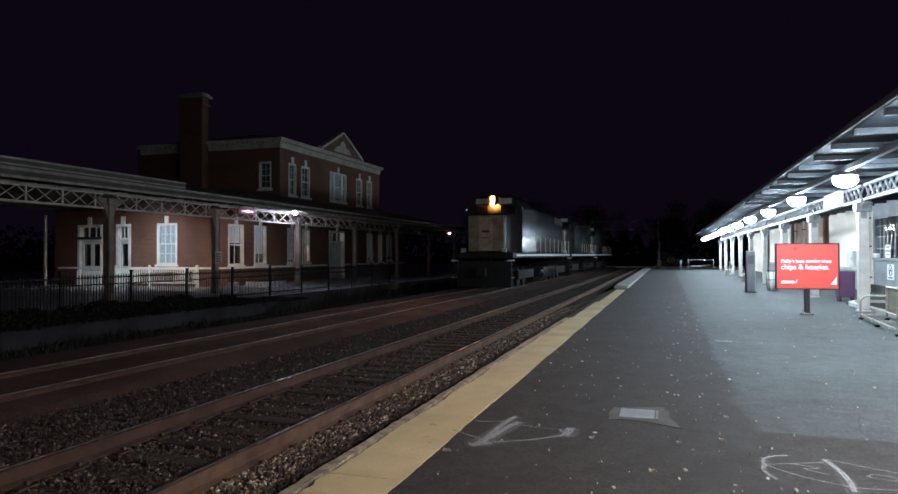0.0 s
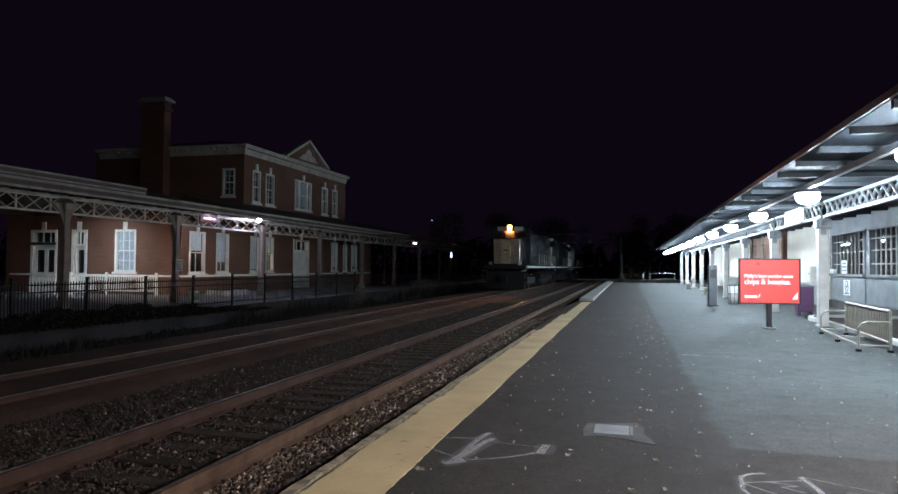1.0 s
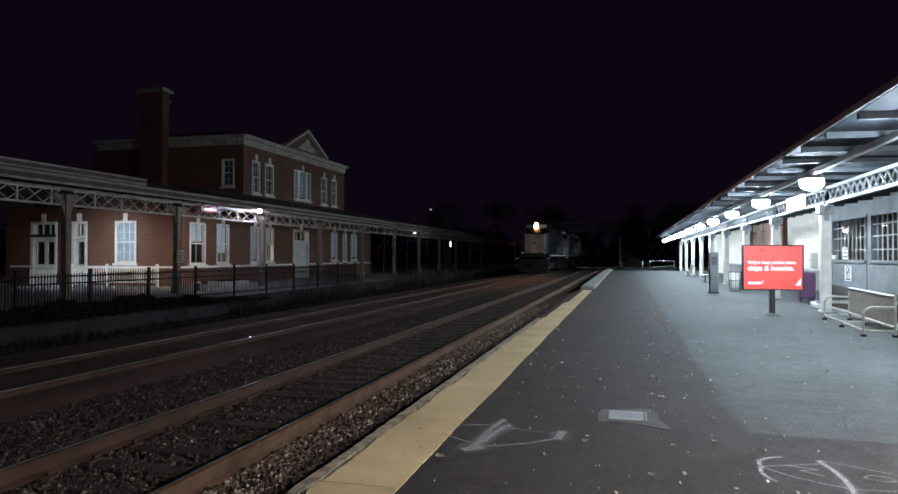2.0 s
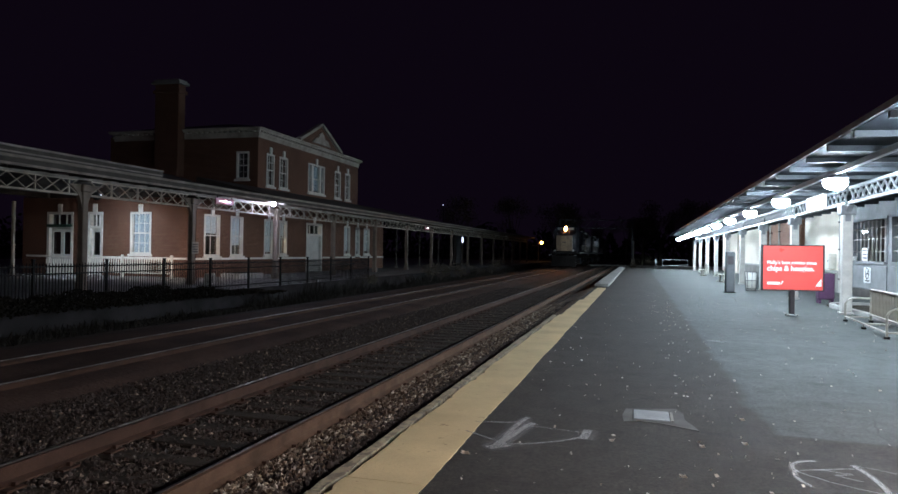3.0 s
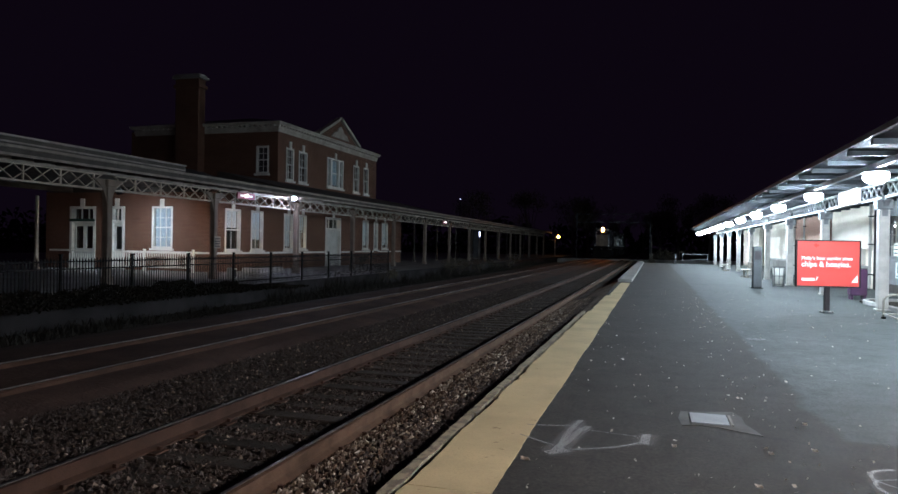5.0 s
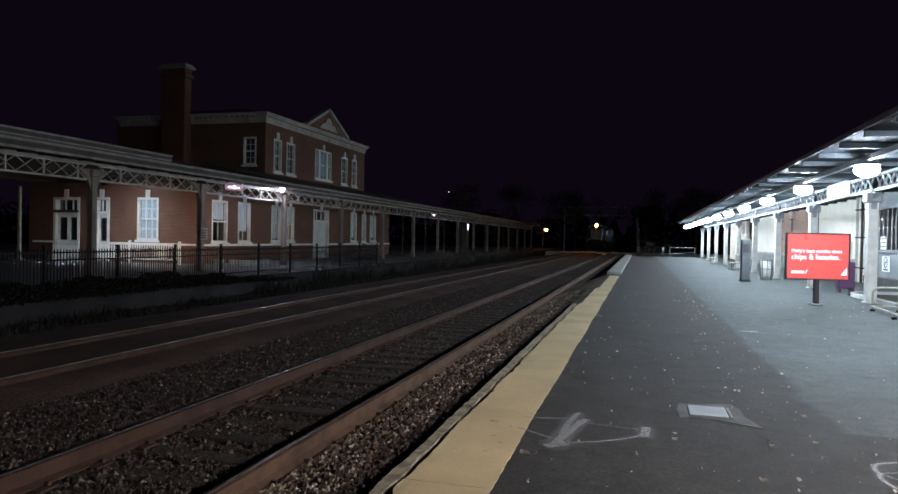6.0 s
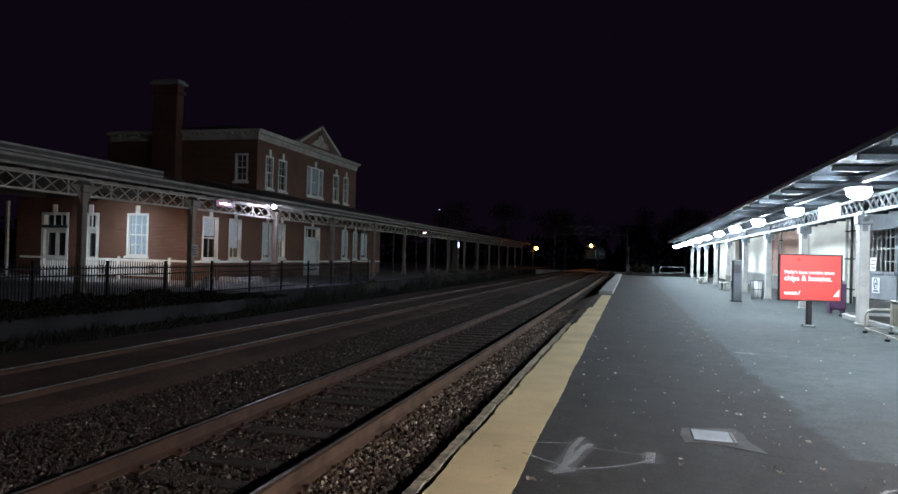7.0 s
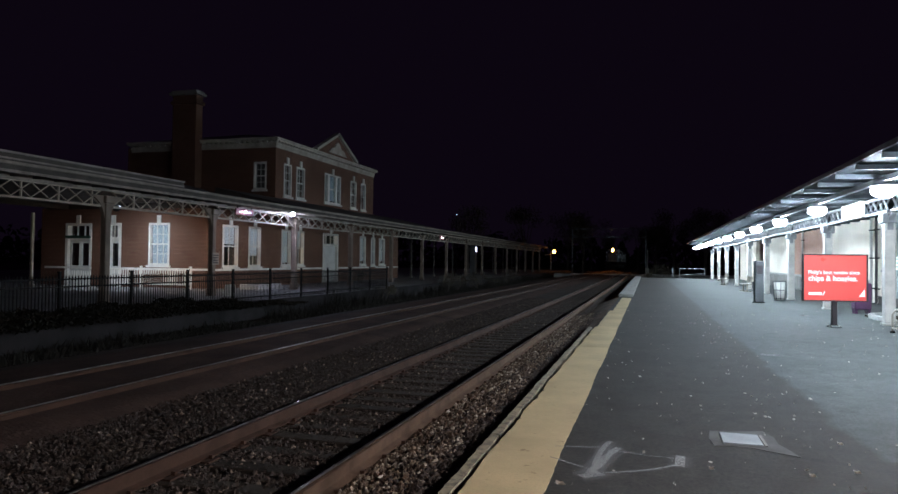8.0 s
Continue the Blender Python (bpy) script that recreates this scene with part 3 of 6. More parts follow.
for line, w in ((CRACK_A, 0.018), (CRACK_B, 0.013)):
    rng = random.Random(17)
    fine_line = []
    for (x0, y0), (x1, y1) in zip(line[:-1], line[1:]):
        k = max(3, int(math.hypot(x1 - x0, y1 - y0) / 0.12))
        for q in range(k):
            fine_line.append((x0 + (x1 - x0) * q / k + rng.gauss(0, 0.018), y0 + (y1 - y0) * q / k + rng.gauss(0, 0.02)))
    for a, b in zip(fine_line[:-1], fine_line[1:]):
        if rng.random() < 0.88:
            stroke(bm, [a, b], w * rng.uniform(0.4, 1.3), 0.0015)
part("crack", bm, TAR, marks, "dark crack across the asphalt")
part("dash", boxes((1.74, 13.3, 0.005, 2.04, 13.5, 0.008)), CHALK, marks)

rng = random.Random(21)
bm = bmesh.new()
for i in range(760):
    x = rng.uniform(-0.85, 6.0) if rng.random() < 0.75 else rng.gauss(1.2, 0.25)
    y = 3.8 + 24 * rng.random() ** 1.9
    s = 0.005 + 0.021 * rng.random() ** 2
    a = rng.uniform(0, 6.28)
    ca, sa = math.cos(a) * s, math.sin(a) * s
    h = rng.uniform(0.004, 0.02)
    z = 0.008
    mid0 = bm.verts.new((x - ca, y - sa, z + h))
    mid1 = bm.verts.new((x + ca, y + sa, z + h * 0.4))
    l = bm.verts.new((x - sa * 0.6, y + ca * 0.6, z + h * 1.2))
    r = bm.verts.new((x + sa * 0.6, y - ca * 0.6, z))
    bm.faces.new((mid0, r, mid1))
    bm.faces.new((mid0, mid1, l))
tagged(new("fallen_leaves", mesh_of("fallen_leaves", bm, LEAF)), "small dry curled leaves scattered over the asphalt", "leaves", kind="stuff")
for lx, ly, s in ((-0.8, 5.12, 0.034), (0.8, 5.05, 0.026), (0.28, 5.85, 0.018), (1.35, 6.1, 0.024), (1.45, 7.0, 0.022), (1.0, 5.9, 0.022)):
    bm = bmesh.new()
    ring = [bm.verts.new((lx + s * math.cos(a) * (1 + 0.4 * math.cos(3 * a)), ly + s * math.sin(a) * (1 + 0.4 * math.cos(3 * a)), 0.012 + 0.02 * abs(math.sin(2 * a)))) for a in [i * 0.628 for i in range(10)]]
    c = bm.verts.new((lx, ly, 0.008))
    for i in range(10):
        bm.faces.new((c, ring[i], ring[(i + 1) % 10]))
    tagged(new("dry_leaf", mesh_of("dry_leaf", bm, LEAF)), "large pale curled leaf lying on the asphalt", "leaf", group="large leaves")

# opposite platform on its low retaining wall
far_platform = thing("opposite_platform", "paved platform on a low stained concrete retaining wall", "platform", kind="structure")
part("paving", boxes((-70, -30, -0.79, -15.1, 140, -0.1)), PAVING, far_platform, "dark grey paving")
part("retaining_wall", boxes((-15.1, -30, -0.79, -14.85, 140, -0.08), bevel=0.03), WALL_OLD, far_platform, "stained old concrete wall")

# ---- wall and window builders ----


def pierced(bm, axis, face, depth, u0, u1, z0, z1, holes):
    """A wall with openings. axis x: the wall runs along y, its outer face at x = face; axis y: it runs along x. depth is signed, into the wall."""
    us = sorted({u0, u1, *[h[0] for h in holes], *[h[1] for h in holes]})
    zs = sorted({z0, z1, *[h[2] for h in holes], *[h[3] for h in holes]})
    for a, b in zip(us[:-1], us[1:]):
        for c, d in zip(zs[:-1], zs[1:]):
            mu, mz = (a + b) / 2, (c + d) / 2
            if any(h[0] < mu < h[1] and h[2] < mz < h[3] for h in holes):
                continue
            f0, f1 = sorted((face, face + depth))
            if axis == "x":
                box(bm, f0, a, c, f1, b, d)
            else:
                box(bm, a, f0, c, b, f1, d)
    bmesh.ops.remove_doubles(bm, verts=bm.verts[:], dist=1e-4)


def fitted(parent, axis, face, into, u0, u1, z0, z1, rows=2, cols=2, keystone=True, blind=0.0, name="window", label="", sill=True, frame_mat=None, blind_mat=None):
    """A sash window in its opening: casing, bars, pane, sill, keystone and a blind; into is -1 or 1 along the wall's normal, inwards."""
    fm = frame_mat or WHITE

    def bx(bm, a, b, c, d, n0, n1):
        f0, f1 = sorted((face + into * n0, face + into * n1))
        if axis == "x":
            box(bm, f0, a, c, f1, b, d)
        else:
            box(bm, a, f0, c, b, f1, d)
    w = 0.11
    bm = bmesh.new()
    bx(bm, u0, u0 + w, z0, z1, -0.03, 0.16)
    bx(bm, u1 - w, u1, z0, z1, -0.03, 0.16)
    bx(bm, u0 + w, u1 - w, z1 - w, z1, -0.03, 0.16)
    bx(bm, u0 + w, u1 - w, z0, z0 + w, -0.03, 0.16)
    win = part(name, bm, fm, parent, label or "white painted sash window")
    bm = bmesh.new()
    zm = (z0 + z1) / 2
    bx(bm, u0 + w, u1 - w, zm - 0.035, zm + 0.035, 0.05, 0.12)
    for i in range(1, cols):
        u = u0 + w + (u1 - u0 - 2 * w) * i / cols
        bx(bm, u - 0.018, u + 0.018, z0 + w, zm - 0.035, 0.09, 0.115)
        bx(bm, u - 0.018, u + 0.018, zm + 0.035, z1 - w, 0.06, 0.085)
    for k in range(1, rows):
        for lo, hi, n0 in ((z0 + w, zm - 0.035, 0.088), (zm + 0.035, z1 - w, 0.058)):
            z = lo + (hi - lo) * k / rows
            bx(bm, u0 + w, u1 - w, z - 0.016, z + 0.016, n0, n0 + 0.026)
    part("sash", bm, fm, win)
    bm = bmesh.new()
    bx(bm, u0 + w - 0.01, u1 - w + 0.01, z0 + w - 0.01, z1 - w + 0.01, 0.125, 0.131)
    part("pane", bm, GLASS, win, "dark window glass").visible_shadow = False
    if sill:
        bm = bmesh.new()
        bx(bm, u0 - 0.08, u1 + 0.08, z0 - 0.12, z0, -0.12, 0.1)
        part("sill", bm, fm, win)
    if keystone:
        um = (u0 + u1) / 2
        bm = bmesh.new()
        bx(bm, um - 0.13, um + 0.13, z1 - 0.002, z1 + 0.42, -0.07, 0.05)
        part("keystone", bm, fm, win, "white stone keystone")
    if blind:
        bm = bmesh.new()
        bx(bm, u0 + w, u1 - w, z1 - w - (z1 - z0 - 2 * w) * blind, z1 - w, 0.2, 0.21)
        part("blind", bm, blind_mat or BLIND, win, "pale drawn blind")
    return win


# ---- the old station building ----
FRONT, SOUTH, MAIN_S, MAIN_N, WING_N, BACK = -22.75, 32.4, 38.6, 54.62, 60.9, -34.2
Z0, EAVE = -0.1, 4.35
station = thing("station_building", "old red brick station house with white trim and pediment", "building")
front_holes = [(33.1, 34.6, 1.07, 3.44), (35.68, 37.0, 1.09, 3.46), (39.46, 40.65, 1.12, 3.46), (41.4, 42.45, 1.14, 3.46), (45.3, 47.85, -0.1, 3.48), (51.95, 53.15, 1.14, 3.5), (54.3, 55.2, 1.1, 3.46), (56.1, 57.45, 1.16, 3.46)]
upper_holes = [(39.62, 40.6, 5.62, 7.74), (41.26, 42.42, 5.62, 7.74), (45.42, 48.15, 5.7, 7.86), (49.98, 51.08, 5.64, 7.8), (51.98, 52.98, 5.64, 7.82)]
south_holes = [(-27.0, -25.62, 1.14, 3.5), (-29.9, -28.85, -0.1, 3.5), (-32.76, -30.9, -0.1, 3.5)]
side_holes = [(-24.3, -23.38, 5.95, 7.72)]
bm = bmesh.new()
pierced(bm, "x", FRONT, -0.35, SOUTH, WING_N, Z0 - 0.1, EAVE, front_holes)
part("front_wall", bm, BRICK, station, "red brick front wall")
bm = bmesh.new()
pierced(bm, "x", FRONT, -0.35, MAIN_S, MAIN_N, EAVE, 8.9, upper_holes)
part("upper_wall", bm, BRICK, station, "red brick upper storey")
bm = bmesh.new()
pierced(bm, "y", SOUTH, 0.35, BACK, FRONT - 0.352, Z0 - 0.1, EAVE, south_holes)
part("end_wall", bm, BRICK, station, "lit red brick end wall")
bm = bmesh.new()
pierced(bm, "y", MAIN_S, 0.35, -33.6, FRONT - 0.352, EAVE, 8.9, side_holes)
part("side_wall", bm, BRICK, station, "red brick side of the upper storey")
# added to block lamp light between the wall top and the canopy roof
part("eave_wall", boxes((FRONT - 0.3, SOUTH + 0.01, EAVE, FRONT - 0.01, MAIN_S, 5.2)), BRICK, station)
part("eave_wall", boxes((FRONT - 0.3, MAIN_N, EAVE, FRONT - 0.01, WING_N - 0.01, 5.2)), BRICK, station)
part("rear_wall", boxes((BACK - 0.35, SOUTH, Z0 - 0.1, BACK, WING_N, EAVE), (-33.95, MAIN_S, EAVE, -33.6, MAIN_N, 8.9)), BRICK, station)
part("north_wall", boxes((BACK, WING_N - 0.35, Z0 - 0.1, FRONT - 0.352, WING_N, EAVE)), BRICK, station)
part("north_wall", boxes((-33.6, MAIN_N - 0.35, EAVE, FRONT - 0.352, MAIN_N, 8.9)), BRICK, station)
part("inner_floor", boxes((BACK, SOUTH + 0.36, 4.36, FRONT - 0.36, WING_N - 0.36, 4.4), (BACK, SOUTH + 0.36, -0.1, FRONT - 0.36, WING_N - 0.36, -0.05)), ROOM, station)
part("inner_partition", boxes((-27.6, 37.6, -0.05, -27.5, WING_N - 0.4, 4.35), (-27.6, MAIN_S + 0.4, 4.41, -27.5, MAIN_N - 0.4, 8.8), (-34.1, 35.6, -0.05, -23.2, 35.7, 4.35)), ROOM, station)
for a, b in ((32.33, 45.2), (47.95, 54.2), (55.3, 60.9)):
    part("belt_course", boxes((FRONT, a, 0.88, FRONT + 0.07, b, 0.99)), WHITE, station, "pale stone belt course")
for a, b in ((BACK, -32.8), (-28.8, FRONT)):
    part("belt_course", boxes((a, SOUTH - 0.07, 0.88, b, SOUTH, 0.99)), WHITE, station, "pale stone belt course")
# cornice, dentils, pediment
for z0, z1, o, n in ((8.6, 8.77, 0.04, "architrave"), (8.77, 8.94, 0.08, "frieze"), (9.02, 9.12, 0.24, "bed_moulding"), (9.12, 9.22, 0.3, "cornice")):
    bm = bmesh.new()
    prism(bm, [(FRONT - 0.35, MAIN_N + o), (FRONT + o, MAIN_N + o), (FRONT + o, MAIN_S - o), (-33.6 - o, MAIN_S - o), (-33.6 - o, MAIN_S + 0.3), (FRONT - 0.35, MAIN_S + 0.3)], "z", z0, z1)
    part(n, bm, STONE_TRIM, station, "pale moulded " + n.replace("_", " "))
dentil = part("dentil", boxes((-0.07, -0.08, 8.93, 0.07, 0.08, 9.03)), STONE_TRIM, station)
dentil.matrix_basis = pose(FRONT + 0.13, MAIN_S - 0.12, 0)
for k in range(1, 43):
    twin(dentil, pose(FRONT + 0.13, MAIN_S - 0.12 + 0.38 * k, 0), station)
for k in range(1, 28):
    twin(dentil, pose(FRONT + 0.13 - 0.38 * k, MAIN_S - 0.13, 0, 0, 0, 90), station)
ped = bmesh.new()
prism(ped, [(44.0, 9.22), (50.5, 9.22), (47.25, 10.8)], "x", FRONT - 0.3, FRONT + 0.12)
pediment = part("pediment", ped, BRICK, station, "triangular gable pediment")
bm = bmesh.new()
beam(bm, (FRONT + 0.08, 43.75, 9.3), (FRONT + 0.08, 47.3, 10.98), 0.4, 0.2)
beam(bm, (FRONT + 0.08, 50.75, 9.3), (FRONT + 0.08, 47.2, 10.98), 0.4, 0.2)
part("raking_cornice", bm, STONE_TRIM, pediment, "pale sloping cornice")
bm = bmesh.new()
prism(bm, [(47.25 + u, 9.42 + v) for u, v in ((-1.5, 0), (1.5, 0), (1.0, 0.4), (0.55, 0.45), (0.35, 0.75), (0, 0.92), (-0.35, 0.75), (-0.55, 0.45), (-1.0, 0.4))], "x", FRONT + 0.12, FRONT + 0.2)
part("ornament", bm, STONE_TRIM, pediment, "pale relief ornament")
bm = bmesh.new()
b0 = [bm.verts.new(p) for p in ((FRONT + 0.26, MAIN_S - 0.26, 9.225), (FRONT + 0.26, MAIN_N + 0.26, 9.225), (-33.9, MAIN_N + 0.26, 9.225), (-33.9, MAIN_S - 0.26, 9.225))]
t0, t1 = bm.verts.new((-28.2, 44, 10.6)), bm.verts.new((-28.2, 50, 10.6))
for q in ((b0[0], b0[1], t1, t0), (b0[1], b0[2], t1), (b0[2], b0[3], t0, t1), (b0[3], b0[0], t0), b0[::-1]):
    bm.faces.new(q)
part("main_roof", bm, ROOFING, station, "dark low hipped roof")
bm = bmesh.new()
prism(bm, [(FRONT - 0.4, 4.4), (-28.5, 6.2), (-34.6, 4.4)], "y", SOUTH + 0.1, MAIN_S - 0.02)
part("wing_roof", bm, ROOFING, station, "dark wing roof")
part("north_roof", boxes((-34.6, MAIN_N, 4.41, FRONT - 0.4, WING_N + 0.1, 4.7)), ROOFING, station, "flat dark roof")
chim = part("chimney", boxes((-29.95, 37.9, 4.4, -28.15, 38.58, 11.5), (-30.05, 37.8, 11.5, -28.05, 38.7, 11.72), (-29.95, 37.9, 11.72, -28.15, 38.6, 12.1), bevel=0.03), BRICK, station, "tall brick chimney stack")
part("chimney_cap", boxes((-30.12, 37.72, 12.1, -27.98, 38.78, 12.26), (-30.0, 37.82, 12.26, -28.1, 38.68, 12.4), bevel=0.02), CONCRETE, chim)
for i, h in enumerate(front_holes):
    if i == 4:
        continue
    fitted(station, "x", FRONT, -1, *h, rows=1 if i < 4 else 2, cols=2, blind=(0.45, 0.75, 0.95, 0.45, 0, 0.9, 0.9, 0.9)[i], keystone=True)
for h in upper_holes:
    wide = h[1] - h[0] > 2
    win = fitted(station, "x", FRONT, -1, *h, rows=2 if not wide else 1, cols=2 if not wide else 1, label="white triple window" if wide else "", blind=0.95 if wide else 0.0, blind_mat=BLIND_GREY)
    if wide:
        for u in (h[0] + 0.72, h[1] - 0.72):
            part("mullion", boxes((FRONT - 0.14, u - 0.13, h[2] + 0.11, FRONT + 0.02, u + 0.13, h[3] - 0.11)), WHITE, win, "broad white mullion")
fitted(station, "y", SOUTH, 1, *south_holes[0], rows=2, cols=3, blind=1.0, label="white sash window with drawn blind", blind_mat=BLIND_GREY)
fitted(station, "y", MAIN_S, 1, *side_holes[0], rows=2, cols=2, keystone=False)


def doorway(axis, face, into, u0, u1, z1, leaf_material, closed=False):
    """A panelled door with side posts and a transom light."""
    def bx(bm, a, b, c, d, n0, n1):
        f0, f1 = sorted((face + into * n0, face + into * n1))
        if axis == "x":
            box(bm, f0, a, c, f1, b, d)
        else:
            box(bm, a, f0, c, b, f1, d)
    bm = bmesh.new()
    bx(bm, u0, u0 + 0.16, -0.1, z1, -0.04, 0.3)
    bx(bm, u1 - 0.16, u1, -0.1, z1, -0.04, 0.3)
    bx(bm, u0 + 0.16, u1 - 0.16, z1 - 0.14, z1, -0.04, 0.3)
    bx(bm, u0 + 0.16, u1 - 0.16, 2.55, 2.7, -0.02, 0.28)
    door = part("door", bm, WHITE, station, "white door surround with transom")
    a, b = u0 + 0.16, u1 - 0.16
    bm = bmesh.new()
    bx(bm, a, b, -0.08, 1.05, 0.16, 0.22)
    bx(bm, a, b, 2.35, 2.54, 0.16, 0.22)
    n = 2 if b - a > 1.2 else 1
    if closed:
        bx(bm, a + 0.12, b - 0.12, 1.05, 2.35, 0.175, 0.21)
    for k in range(n + 1):
        u = a + (b - a) * k / n
        bx(bm, max(a, u - 0.12), min(b, u + 0.12), 1.05, 2.35, 0.16, 0.22)
    part("leaf", bm, leaf_material, door, "pale panelled door leaf")
    for k in range(n):
        w = (b - a) / n
        bm = bmesh.new()
        bx(bm, a + w * k + 0.2, a + w * (k + 1) - 0.2, 0.15, 0.85, 0.14, 0.165)
        part("raised_panel", bm, leaf_material, door)
    bm = bmesh.new()
    bx(bm, a, b, 1.0, 2.36, 0.225, 0.232)
    bx(bm, a, b, 2.7, z1 - 0.14, 0.225, 0.232)
    part("pane", bm, GLASS, door).visible_shadow = False
    for k in range(1, 3):
        u = a + (b - a) * k / 3
        bm = bmesh.new()
        bx(bm, u - 0.03, u + 0.03, 2.7, z1 - 0.14, 0.17, 0.224)
        part("transom_bar", bm, WHITE, door)
    um = (u0 + u1) / 2
    bm = bmesh.new()
    bx(bm, um - 0.14, um + 0.14, z1, z1 + 0.45, -0.07, 0.05)
    part("keystone", bm, WHITE, door)
    return door


doorway("x", FRONT, -1, 45.3, 47.85, 3.48, DOOR_PAINT, True)
d = doorway("y", SOUTH, 1, -29.9, -28.85, 3.5, DOOR_PAINT)
d = doorway("y", SOUTH, 1, -32.76, -30.9, 3.5, DOOR_PAINT)
part("awning_bar", boxes((-32.7, SOUTH - 0.14, 2.62, -30.95, SOUTH - 0.04, 2.78)), GREEN, d, "dark green bar over the door")
room_lamp = thing("ceiling_lamp", "warm lamp glowing inside the waiting room", "lamp")
part("lens", boxes((-25.6, 40.9, 3.9, -24.6, 42.2, 3.98), bevel=0.02), ROOM_LAMP, room_lamp)
part("housing", boxes((-25.65, 40.85, 3.98, -24.55, 42.25, 4.355)), WHITE, room_lamp)
poster = thing("window_poster", "pale yellow lit notice inside the window", "poster")
part("sheet", boxes((-23.3, 41.6, 1.3, -23.27, 42.2, 1.95)), WHITE, poster)

# ---- canopy of the opposite platform ----
POSTS_L = [7.8, 14.1, 20.4, 26.7] + [34.15 + 7.45 * i for i in range(13)]
PX = -18.9


def canopy_post(name, label, group, height, wood, width, reach, plinth=0.35, head=None):
    """A square post with a chamfered base, a capital block and curved brackets along the track."""
    post = thing(name, label, "post", group=group)
    w = width / 2
    part("shaft", boxes((-w, -w, plinth, w, w, height - 0.25), bevel=0.02), wood, post)
    part("base", boxes((-w - 0.04, -w - 0.04, 0, w + 0.04, w + 0.04, plinth), bevel=0.02), wood, post)
    part("capital", boxes((-w - 0.07, -w - 0.07, height - 0.25, w + 0.07, w + 0.07, height + 0.02), bevel=0.03), head or wood, post)
    for s in (-1, 1):
        bm = bmesh.new()
        curve = [(s * (w + reach * (1 - math.cos(a))), height - 1.0 * reach * 1.25 * (1 - math.sin(a))) for a in [i * math.pi / 16 for i in range(9)]]
        prism(bm, curve + [(s * (w + reach), height + 0.02), (s * w, height + 0.02)], "x", -w * 0.55, w * 0.55)
        part("bracket", bm, head or wood, post, "curved timber bracket")
    return post


first = canopy_post("canopy_post", "weathered cream timber canopy post with curved brackets", "opposite canopy posts", 3.85, POST_SHADED, 0.25, 0.75)
first.matrix_basis = pose(PX, POSTS_L[0], -0.1)
for y in POSTS_L[1:]:
    copy_thing(first, pose(PX, y, -0.1))


def lattice_girder(name, label, group, span, h, wood, bars, t=0.045, stiff=0.0):
    """A lattice girder along y, from 0 to span, its underside at z = 0."""
    g = thing(name, label, "girder", group=group)
    part("bottom_chord", boxes((-0.06, 0, 0, 0.06, span, 0.07)), wood, g)
    part("top_chord", boxes((-0.06, 0, h - 0.07, 0.06, span, h)), wood, g)
    n = bars
    s = span / n
    bm = bmesh.new()
    beam(bm, (-0.015, 0, 0.06), (-0.015, s, h - 0.06), t, 0.025)
    up = part("brace", bm, wood, g)
    bm = bmesh.new()
    beam(bm, (0.015, 0, h - 0.06), (0.015, s, 0.06), t, 0.025)
    down = part("brace", bm, wood, g)
    for i in range(1, n):
        twin(up, pose(0, s * i, 0), g)
        twin(down, pose(0, s * i, 0), g)
    if stiff:
        # an upright through the middle of every second cross
        bm = boxes((-0.03, -0.028, 0.07, 0.03, 0.028, h - 0.07))
        stud = part("stud", bm, wood, g)
        stud.matrix_basis = pose(0, s * 1.5, 0)
        for i in range(3, n, 2):
            twin(stud, pose(0, s * (i + 0.5), 0), g)
    return g


for y0, y1 in zip(POSTS_L[:-1], POSTS_L[1:]):
    bay = lattice_girder("lattice_girder", "weathered lattice girder under the opposite canopy", "opposite canopy girders", y1 - y0 - 0.62, 0.6, GIRDER_PAINT, 8, 0.06, 1.0)
    bay.matrix_basis = pose(PX, y0 + 0.31, 3.36)

canopy = thing("opposite_canopy", "long weathered timber platform canopy with a tin roof", "canopy", kind="structure")
bm = bmesh.new()
prism(bm, [(-17.75, 4.16), (-17.75, 4.3), (FRONT + 0.02, 5.42), (FRONT + 0.02, 5.25)], "y", SOUTH, WING_N)
part("roof_slope", bm, TIN, canopy, "sloping weathered tin roof")
bm = bmesh.new()
prism(bm, [(-17.75, 4.16), (-17.75, 4.3), (-20.4, 4.75), (-34, 4.75), (-34, 4.6), (-20.4, 4.6)], "y", -6, SOUTH - 0.02)
part("roof_slope", bm, TIN, canopy, "sloping weathered tin roof")
bm = bmesh.new()
prism(bm, [(-17.75, 4.16), (-17.75, 4.3), (-20.2, 4.75), (-22.6, 4.3), (-22.6, 4.16), (-20.2, 4.6)], "y", WING_N + 0.02, 125)
part("roof_slope", bm, TIN, canopy, "sloping weathered tin roof")
# boards added at the roof gap to stop lamp light leaking through
bm = bmesh.new()
prism(bm, [(-17.74, 4.2), (FRONT, 4.2), (FRONT, 5.4), (-17.74, 4.29)], "y", SOUTH - 0.06, SOUTH - 0.021)
part("gable_board", bm, CANOPY_DARK, canopy, "dark board added to close the roof gap")
part("soffit_board", boxes((-34.2, SOUTH - 0.06, 4.3, FRONT, SOUTH - 0.021, 4.7)), CANOPY_DARK, canopy)
part("fascia", boxes((-17.75, -6, 4.0, -17.68, 125, 4.24)), CANOPY_DARK, canopy, "dark weathered fascia board")
